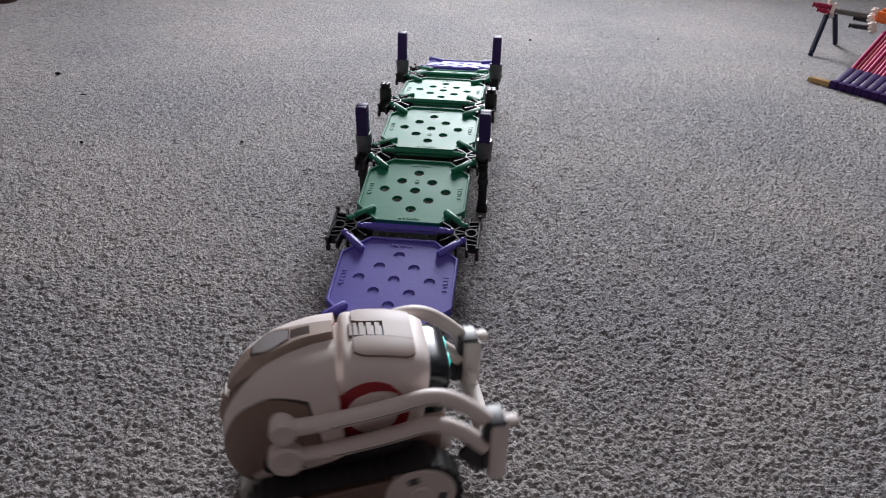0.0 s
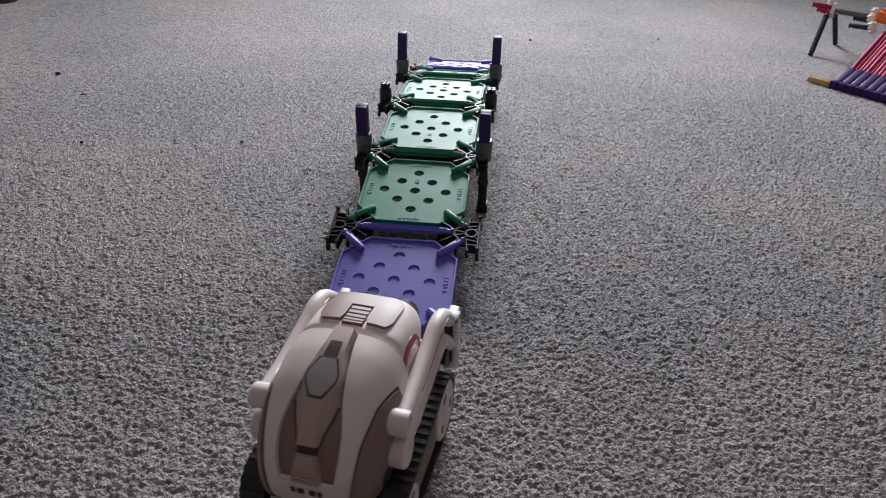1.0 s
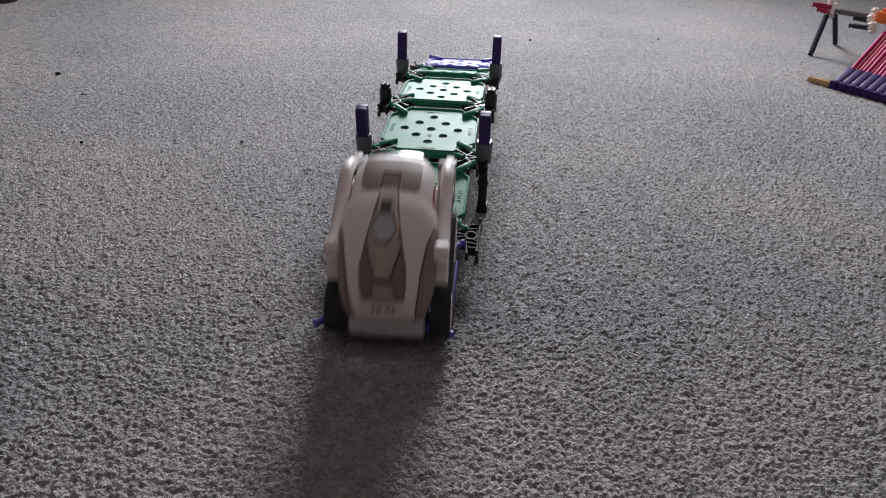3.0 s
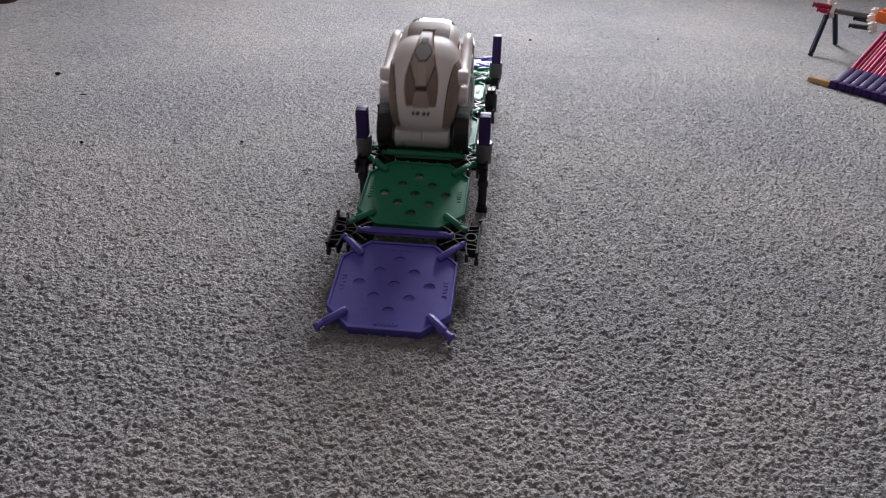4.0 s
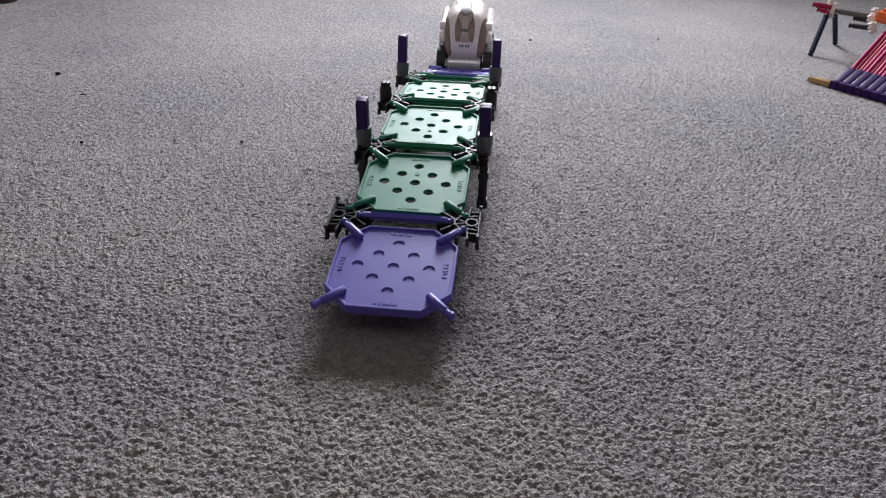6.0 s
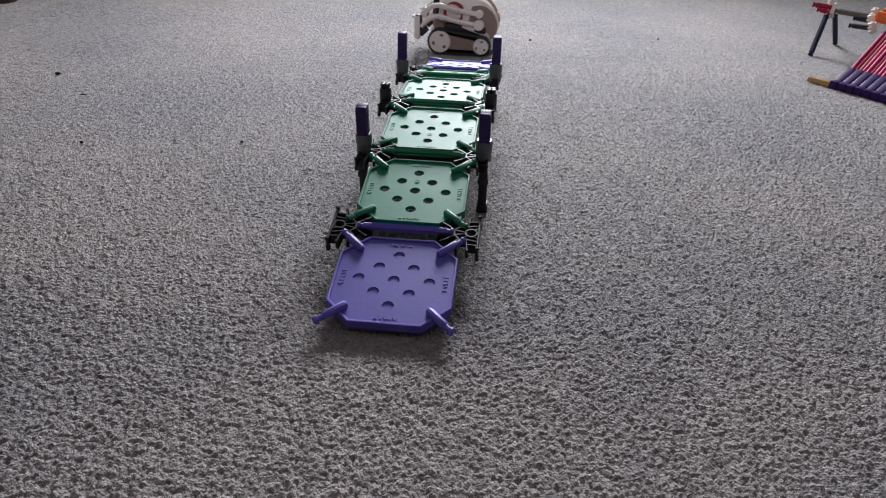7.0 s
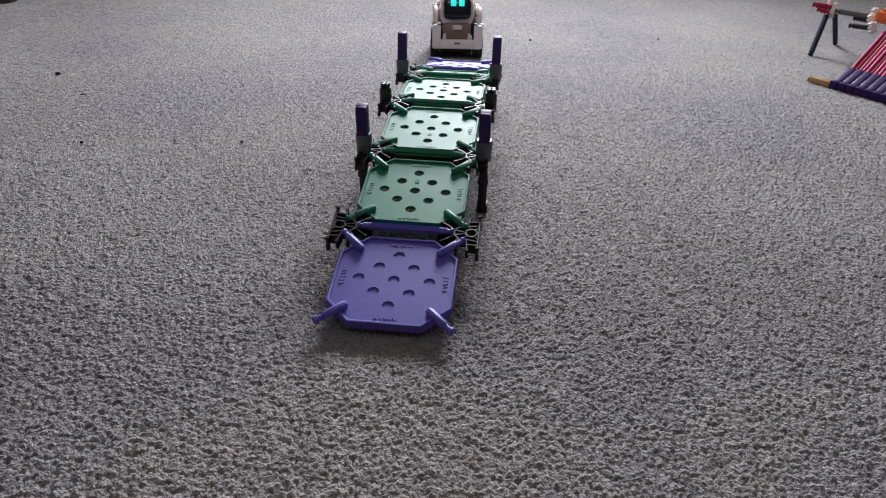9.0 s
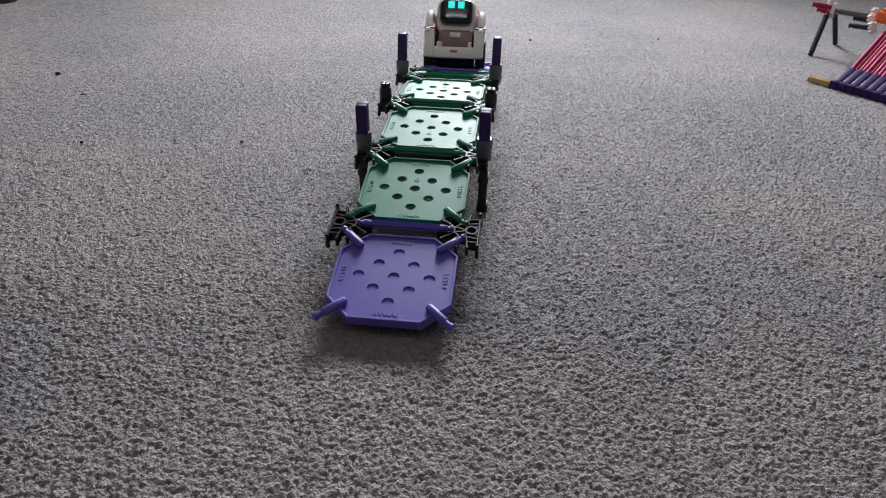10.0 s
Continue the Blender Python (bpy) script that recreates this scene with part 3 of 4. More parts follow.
def tread_mesh():
    bm = bmesh.new()
    out, inn = hull_loop(REAR[1], FRONT[1]), hull_loop(REAR[1] - 1.9, FRONT[1] - 1.9)
    n = len(out)
    w = 4.4
    ring = lambda pts, x: [bm.verts.new((x * MM, y * MM, z * MM)) for y, z in pts]
    a, b, c, d = ring(out, -w), ring(out, w), ring(inn, w), ring(inn, -w)
    for i in range(n):
        j = (i + 1) % n
        for p, q in ((a, b), (b, c), (c, d), (d, a)):
            bm.faces.new((p[i], p[j], q[j], q[i]))
    # lugs, set evenly along the belt
    seg = [(out[i], out[(i + 1) % n]) for i in range(n)]
    total = sum(math.dist(p, q) for p, q in seg)
    count = 44
    want, run = [total * k / count for k in range(count)], 0.0
    for p, q in seg:
        l = math.dist(p, q)
        for t in [t for t in want if run <= t < run + l]:
            f = (t - run) / l
            y, z = p[0] + (q[0] - p[0]) * f, p[1] + (q[1] - p[1]) * f
            ang = math.atan2(q[1] - p[1], q[0] - p[0])
            box(bm, -w * MM, w * MM, -0.7 * MM, 0.7 * MM, -0.4 * MM, 0.5 * MM, m=Matrix.Translation((0, y * MM, z * MM)) @ Matrix.Rotation(ang + math.pi, 4, "X"))
        run += l
    return bm


def wheel_mesh(r):
    """A white disc hub with three sunk windows and a raised middle, turning about x; outer face towards +x."""
    bm = bmesh.new()
    R = r * MM
    lathe(bm, [(R * 0.92, -3.0 * MM), (R, -2.6 * MM), (R, 0.5 * MM), (R * 0.93, 1.0 * MM), (R * 0.86, 0.75 * MM), (R * 0.32, 0.75 * MM), (R * 0.28, 1.1 * MM), (R * 0.10, 1.1 * MM)], XAX, 28)
    return bm


def wheel_windows(r):
    bm = bmesh.new()
    for k in range(3):
        m = Matrix.Rotation(radians(120 * k + 20), 4, "X") @ Matrix.Translation((0.8 * MM, 0, r * 0.62 * MM))
        box(bm, -0.5 * MM, 0.14 * MM, -r * 0.16 * MM, r * 0.16 * MM, -r * 0.12 * MM, r * 0.12 * MM, 0.1 * MM, 1, m)
    return bm


ARM_PATH = [(0, 0), (12, 1.8), (24, 4.6), (34, 7.4), (42, 10.0), (49, 9.6), (56, 5.8), (ARM_LEN, 0)]


def arm_mesh(drop):
    bm = bmesh.new()
    pts = []
    for i in range(25):
        y, z = smooth_path(ARM_PATH, i / 24)
        pts.append((0, y * MM, z * drop * MM))
    tube(bm, pts, 2.8 * MM, 2.7 * MM, 12)
    # a long groove strip stands proud on both cheeks
    tube(bm, [(0, p[1], p[2]) for p in pts[3:18]], 3.05 * MM, 1.1 * MM, 8)
    return bm


def build_robot():
    e = thing("toy_robot", "white and taupe tracked toy robot with lift arms and screen face", "toy robot", pose(0, 0, 0))
    # chassis
    bm = bmesh.new()
    box(bm, -17.5 * MM, 17.5 * MM, -28 * MM, 27 * MM, 5 * MM, 26 * MM, 3 * MM)
    box(bm, -21 * MM, 21 * MM, -27 * MM, 20 * MM, 22 * MM, 32 * MM, 3 * MM)
    part("chassis", bm, M_RUBBER, e, "black lower body between the tracks")
    bm = bmesh.new()
    box(bm, -15 * MM, 15 * MM, 6 * MM, 33 * MM, 12 * MM, 37 * MM, 3.5 * MM, 3)
    part("chest", bm, M_TAUPE, e, "taupe chest under the head")
    bm = bmesh.new()
    box(bm, -5 * MM, 5 * MM, 31 * MM, 35.5 * MM, 31 * MM, 35.5 * MM, 1.0 * MM)
    for s in (-1, 1):
        box(bm, (s * 13 - 1.6) * MM, (s * 13 + 1.6) * MM, 31 * MM, 35 * MM, 20 * MM, 27 * MM, 0.8 * MM)
    part("chest_latch", bm, M_WHITE, e)
    # rear roller and grille
    bm = bmesh.new()
    lathe(bm, [(5.0 * MM, -16.5 * MM), (6.6 * MM, -16.0 * MM), (6.8 * MM, -0.3 * MM), (6.4 * MM, 0), (6.8 * MM, 0.3 * MM), (6.6 * MM, 16.0 * MM), (5.0 * MM, 16.5 * MM)], Matrix.Translation((0, -29 * MM, 9.8 * MM)) @ XAX, 24)
    part("rear_bumper", bm, M_SILVER, e, "silver rounded rear bumper")
    bm = bmesh.new()
    for k in range(4):
        box(bm, -13.5 * MM, 13.5 * MM, -34.5 * MM, -27 * MM, (16.2 + 1.5 * k) * MM, (17.3 + 1.5 * k) * MM, 0.4 * MM, 1)
    part("rear_grille", bm, M_SILVER, e, "ribbed silver rear grille")
    # tracks
    tread = part("tread", tread_mesh(), M_RUBBER, e, "ribbed black rubber track", 25, pose(TRACK_X * MM, 0, 0))
    again(tread, e, pose(-TRACK_X * MM, 0, 0))
    wheels = []
    for (y, z), r, nm in ((FRONT, 11.6, "front_wheel"), (REAR, 8.4, "rear_wheel")):
        first = None
        for s in (1, -1):
            m = pose(s * WHEEL_X * MM, y * MM, z * MM) @ pose(0, 0, 0, 0, 0, 0 if s > 0 else 180)
            if first is None:
                first = part(nm, wheel_mesh(r), M_WHITE, e, "white disc wheel with sunk windows", 30, m)
                w = first
                hole = part("hub_window", wheel_windows(r), M_GREY, w, "", 30)
            else:
                w = again(first, e, m)
                again(hole, w, Matrix())
            wheels.append((w, s, y, z, r))
    bm = bmesh.new()
    yz = [(-15, 5.5), (12, 5.5), (13.5, 9), (13.0, 15), (15, 21), (10, 20.0), (-8, 17.2), (-16, 15.2), (-14, 10.5)]
    prism(bm, [(y * MM, z * MM) for y, z in yz], -2.0 * MM, 1.0 * MM, Matrix(((0, 0, 1, 0), (1, 0, 0, 0), (0, 1, 0, 0), (0, 0, 0, 1))))
    bmesh.ops.bevel(bm, geom=bm.edges[:], offset=0.5 * MM, segments=1, affect="EDGES")
    guard = part("track_guard", bm, M_TAUPE, e, "taupe plate between the wheels", 30, pose((TRACK_X + 2.3) * MM, 0, 0))
    again(guard, e, pose(-(TRACK_X + 2.3) * MM, 0, 0) @ Matrix.Rotation(math.pi, 4, "Z") @ Matrix.Diagonal((1, -1, 1, 1)))
    # back shell, sunk along the panel of the back
    outline = [(0.318, 0.245), (0.38, 0.262), (0.47, 0.272), (0.57, 0.252), (0.655, 0.195), (0.70, 0.165), (0.80, 0.115), (0.90, 0.085), (0.995, 0.072)]
    bm = bmesh.new()

    g = []
    for s in sorted([k / 60 for k in range(61)] + [0.319, 0.323]):
        w = float(np.interp(s, [o[0] for o in outline], [o[1] for o in outline]))
        us = list(np.linspace(-1, -w, 20)) + list(np.linspace(-w + 0.006, w - 0.006, 21)) + list(np.linspace(w, 1, 20))
        g.append([bm.verts.new(shell_point(u, s, -2.2 if s > 0.32 and abs(u) < w - 0.003 else 0.0)) for u in us])
    for a, b in zip(g, g[1:]):
        for i in range(60):
            bm.faces.new((a[i], a[i + 1], b[i + 1], b[i]))
    rim = [bm.verts.new(Vector((v.co.x * 0.93, v.co.y - 2.0 * MM, 29 * MM + (v.co.z - 29 * MM) * 0.94))) for v in g[-1]]
    for i in range(60):
        bm.faces.new((g[-1][i], g[-1][i + 1], rim[i + 1], rim[i]))
    bm.faces.new(rim)
    bm.faces.new([r[0] for r in g] + [r[-1] for r in g[::-1]])
    bm.faces.new(g[0][::-1])
    shell = part("back_shell", bm, M_WHITE, e, "glossy white rounded back shell", 45)
    for s in (1, -1):
        bm = bmesh.new()
        b = [(0.08, 0.56, 0.97), (0.30, 0.485, 0.97), (0.55, 0.485, 0.97), (0.72, 0.555, 0.97), (0.85, 0.70, 0.97)]
        patch(bm, [(k, min(a * s, c * s), max(a * s, c * s)) for k, a, c in b], 0.3)
        part("fender_groove", bm, M_TAUPED, shell, "dark groove along the side fender")
        bm = bmesh.new()
        b = [(0.10, 0.58, 0.97), (0.30, 0.50, 0.97), (0.55, 0.50, 0.97), (0.72, 0.57, 0.97), (0.84, 0.72, 0.97)]
        patch(bm, [(k, min(a * s, c * s), max(a * s, c * s)) for k, a, c in b], 0.7)
        part("side_fender", bm, M_TAUPE, shell, "taupe side fender")
    bm = bmesh.new()
    patch(bm, [(s - 0.004 if s < 0.33 else s, -u + 0.004, u - 0.004) for s, u in outline], -1.75, 0.6, 12, 44)
    part("panel_groove", bm, M_TAUPED, shell, "dark groove round the back panel")
    bm = bmesh.new()
    patch(bm, [(s, -u + 0.012, u - 0.012) for s, u in outline], -1.3, 1.0, 12, 44)
    part("back_panel", bm, M_TAUPE, shell, "taupe hourglass panel down the back")
    bm = bmesh.new()
    ridge(bm, [(0.318, 0.092, 0.118, 0.6), (0.39, 0.070, 0.092, 0.8), (0.462, 0.046, 0.060, 0.8)], 12, -1.5)
    part("back_wedge", bm, M_TAUPEL, shell, "raised ribbed taupe wedge")
    for k in range(5):
        bm = bmesh.new()
        s0, w = 0.332 + 0.020 * k, 0.082 - 0.007 * k
        patch(bm, [(s0, -w, w), (s0 + 0.009, -w, w)], 1.15, 0.8, 4, 3)
        part("rib", bm, M_TAUPEL, shell, "")
    bm = bmesh.new()
    patch(bm, [(0.460, -0.058, 0.058), (0.508, -0.058, 0.058)], -1.0, 0.6, 6, 6)
    part("back_slot", bm, M_TAUPED, shell, "dark slot")
    # dark patch that darkens the crease at the ridge's foot, shade put into colour
    bm = bmesh.new()
    patch(bm, [(0.502, -0.070, 0.070), (0.56, -0.096, 0.096), (0.62, -0.142, 0.142), (0.668, -0.172, 0.172)], -1.05, 0.5, 8, 20)
    part("ridge_foot_shade", bm, M_TAUPED, shell, "dark patch for the shaded crease along the ridge's foot")
    bm = bmesh.new()
    ridge(bm, [(0.505, 0.050, 0.060, 0.9), (0.56, 0.043, 0.085, 1.2), (0.62, 0.038, 0.130, 1.6), (0.668, 0.040, 0.160, 2.0), (0.69, 0.060, 0.160, 2.2), (0.735, 0.108, 0.140, 2.4), (0.765, 0.105, 0.128, 2.4), (0.825, 0.066, 0.100, 2.4), (0.86, 0.056, 0.078, 2.4), (1.0, 0.046, 0.066, 2.2)], 44, -1.5)
    part("button_ridge", bm, M_TAUPEL, shell, "raised angular taupe ridge round the back button")
    bm = bmesh.new()
    patch(bm, [(0.676, -0.030, 0.030), (0.735, -0.092, 0.092), (0.762, -0.090, 0.090), (0.820, -0.042, 0.042)], 2.5, 0.6, 6, 24)
    part("button_gap", bm, M_TAUPED, shell, "dark gap round the back button")
    bm = bmesh.new()
    patch(bm, [(0.684, -0.020, 0.020), (0.737, -0.080, 0.080), (0.760, -0.078, 0.078), (0.815, -0.030, 0.030)], 2.7, 0.8, 6, 24)
    part("back_button", bm, M_LENS, shell, "translucent diamond-shaped back button")
    bm = bmesh.new()
    patch(bm, [(0.824, -0.030, 0.030), (0.895, -0.024, 0.024)], 2.5, 0.8, 4, 6)
    part("button_slot", bm, M_TAUPED, shell, "dark taupe slot")
    # brand mark as plain bars
    for k in range(4):
        bm = bmesh.new()
        patch(bm, [(0.242, -0.118 + 0.066 * k, -0.072 + 0.066 * k), (0.274, -0.118 + 0.066 * k, -0.072 + 0.066 * k)], 0.25, 0.4, 3, 3)
        part("mark_bar", bm, M_INK, shell, "" if k else "dark printed bar")
    # pivot caps
    for (y, z), r, nm in ((ARM_UP, 4.2, "upper_pivot_cap"), (ARM_LOW, 5.6, "lower_pivot_cap")):
        cap = None
        for s in (1, -1):
            m = pose(s * CAP_X * MM, y * MM, z * MM) @ pose(0, 0, 0, 0, 0, 0 if s > 0 else 180)
            if cap is None:
                bm = bmesh.new()
                lathe(bm, [(r * MM, -2 * MM), (r * MM, 6.2 * MM), (r * 0.9 * MM, 7.0 * MM), (r * 0.55 * MM, 7.0 * MM), (r * 0.5 * MM, 6.6 * MM), (r * 0.2 * MM, 6.6 * MM)], XAX, 22)
                cap = part(nm, bm, M_WHITE, e, "white round pivot cap", 30, m)
            else:
                again(cap, e, m)
    # lift arms and fork
    arms = []
    for (y, z), nm, k in ((ARM_UP, "upper_lift_arm", 1.0), (ARM_LOW, "lower_lift_arm", 1.0)):
        arm = None
        for s in (1, -1):
            m = pose(s * ARM_X * MM, y * MM, z * MM)
            if arm is None:
                arm = a = part(nm, arm_mesh(k), M_WHITE, e, "white curved lift arm", 40, m)
                bm = bmesh.new()
                tube(bm, [(0, y2 * MM, z2 * MM) for y2, z2 in (smooth_path(ARM_PATH, i / 24) for i in range(4, 17))], 3.2 * MM, 0.5 * MM, 8)
                slot = part("arm_groove", bm, M_TAUPED, a, "dark groove along the arm", 40)
            else:
                a = again(arm, e, m)
                again(slot, a, Matrix())
            arms.append((a, s, y, z))
    bm = bmesh.new()
    for s in (-1, 1):
        box(bm, (s * 21.6 - 4.4) * MM, (s * 21.6 + 4.4) * MM, 1.2 * MM, 7.2 * MM, -24 * MM, -0.4 * MM, 1.0 * MM)
        box(bm, (s * ARM_X - 2.0) * MM, (s * ARM_X + 2.0) * MM, 4.5 * MM, 10.5 * MM, -2.6 * MM, 0.2 * MM, 0.8 * MM)
        box(bm, (s * 13.8 - 1.5) * MM, (s * 13.8 + 1.5) * MM, 1.4 * MM, 5.0 * MM, -17 * MM, -11 * MM, 0.7 * MM)
    box(bm, -25.8 * MM, 25.8 * MM, 1.0 * MM, 6.2 * MM, -25 * MM, -15.5 * MM, 1.6 * MM)
    fork = part("lift_fork", bm, M_WHITE, e, "white U-shaped lift fork")
    for s in (-1, 1):
        bm = bmesh.new()
        box(bm, (s * 21.9 - 4.5) * MM, (s * 21.9 + 4.5) * MM, -1.2 * MM, 6.0 * MM, -0.4 * MM, 1.1 * MM, 0.5 * MM)
        box(bm, (s * ARM_X - 1.7) * MM, (s * ARM_X + 1.7) * MM, -1.0 * MM, 1.25 * MM, -20 * MM, 0.5 * MM, 0.5 * MM)
        prism(bm, [(-1.0 * MM, -6 * MM), (1.25 * MM, -6 * MM), (1.25 * MM, -21.5 * MM), (-2.0 * MM, -21.5 * MM), (-8.5 * MM, -15.0 * MM), (-8.0 * MM, -13.2 * MM)], (s * ARM_X - 0.9) * MM, (s * ARM_X + 0.9) * MM, Matrix(((0, 0, 1, 0), (1, 0, 0, 0), (0, 1, 0, 0), (0, 0, 0, 1))))
        part("fork_pad", bm, M_BLACK, fork, "black fork edging")
    bm = bmesh.new()
    box(bm, -3.2 * MM, 3.2 * MM, 6.0 * MM, 6.5 * MM, -20.0 * MM, -17.8 * MM, 0.2 * MM, 1)
    part("fork_mark", bm, M_TAUPE, fork, "small taupe mark")
    # head
    bm = bmesh.new()
    n, ns = 48, 22
    loops = [[Vector(head_point(-1 + 2 * i / n, k / ns)) for i in range(n)] for k in range(ns + 1)]
    c = Vector((0, 0, 0))
    inner = [Vector((p.x * 0.93, p.y - 1.0 * MM, c.z + (p.z - c.z) * 0.93)) for p in loops[-1]]
    rings(bm, loops + [inner])
    head = part("head", bm, M_WHITE, e, "white rounded head shell", 45, pose(0, NECK[0] * MM, NECK[1] * MM))
    bm = bmesh.new()
    loops = []
    for k, (sc, dy) in enumerate(((0.96, 15.0), (0.95, 20.0), (0.92, 23.4), (0.86, 24.3), (0.6, 24.9), (0.3, 25.1))):
        l = []
        for i in range(n):
            a = 2 * math.pi * i / n
            q = 0.42 if k < 4 else 0.55
            l.append((15.4 * sc * math.copysign(abs(math.sin(a)) ** q, math.sin(a)) * MM, dy * MM, (1.4 + 11.2 * sc * math.copysign(abs(math.cos(a)) ** q, math.cos(a))) * MM))
        loops.append(l)
    rings(bm, loops)
    face = part("face_screen", bm, M_SCREEN, head, "glossy black face screen", 45)
    for s in (-1, 1):
        bm = bmesh.new()
        box(bm, (s * 4.3 - 2.9) * MM, (s * 4.3 + 2.9) * MM, 24.2 * MM, 25.4 * MM, 3.6 * MM, 9.8 * MM, 0.5 * MM)
        part("eye", bm, M_EYE, face, "glowing cyan square eye")
    # head top: two taupe pads, a bridge and a vent grille
    bm = bmesh.new()
    for s in (1, -1):
        b = [(0.40, 0.028, 0.125), (0.46, 0.02, 0.16), (0.70, 0.02, 0.165), (0.77, 0.028, 0.135)]
        patch(bm, [(k, min(a * s, c2 * s), max(a * s, c2 * s)) for k, a, c2 in b], 1.1, 1.4, 8, 12, head_point)
    patch(bm, [(0.565, -0.022, 0.022), (0.77, -0.03, 0.03)], 1.15, 1.4, 6, 6, head_point)
    part("head_pad", bm, M_TAUPE, head, "taupe pads on top of the head")
    # dark plate under the slats: the shade of their gaps as colour
    bm = bmesh.new()
    patch(bm, [(0.36, -0.018, 0.018), (0.562, -0.018, 0.018)], 0.3, 1.0, 6, 10, head_point)
    part("vent_gap_shade", bm, M_TAUPED, head, "dark plate for the shade between the vent slats")
    for k in range(5):
        bm = bmesh.new()
        s0 = 0.372 + 0.038 * k
        patch(bm, [(s0, -0.0155, 0.0155), (s0 + 0.025, -0.0155, 0.0155)], 0.9, 1.2, 6, 3, head_point)
        part("vent_slat", bm, M_TAUPE, head)
    for s in (1, -1):
        bm = bmesh.new()
        lathe(bm, [(12.0 * MM, -1.5 * MM), (12.0 * MM, 0.5 * MM), (11.2 * MM, 0.9 * MM), (8.2 * MM, 0.9 * MM)], pose(s * 17.5 * MM, 0, -2.3 * MM) @ Matrix.Rotation(radians(90 * s), 4, "Y"), 30)
        disc = part("side_disc", bm, M_RED, head, "red round side disc", 30)
        bm = bmesh.new()
        lathe(bm, [(8.0 * MM, 0.2 * MM), (8.0 * MM, 1.3 * MM), (7.4 * MM, 1.6 * MM), (2 * MM, 1.6 * MM)], pose(s * 17.5 * MM, 0, -2.3 * MM) @ Matrix.Rotation(radians(90 * s), 4, "Y"), 26)
        part("hub", bm, M_WHITE, disc, "white hub", 30)
    return e, head, wheels, arms, fork


robot, robot_head, robot_wheels, robot_arms, robot_fork = build_robot()


# ---- the toy ramp beside the bridge ----
def bar(bm, a, b, r, n=8, flange=True):
    """A rod from a to b (millimetres) with stepped ends."""
    a, b = Vector(a) * MM, Vector(b) * MM
    l = (b - a).length
    m = Matrix.Translation(a) @ (b - a).to_track_quat("Z", "Y").to_matrix().to_4x4()
    prof = [(r, 0), (r, l)]
    if flange:
        prof = [(r * 0.9, 0), (r, 0.0003), (r, 0.0015), (r * 0.65, 0.0018), (r * 0.65, 0.0032), (r, 0.0036), (r, l - 0.0036), (r * 0.65, l - 0.0032), (r * 0.65, l - 0.0018), (r, l - 0.0015), (r * 0.9, l)]
    lathe(bm, prof, m, n)


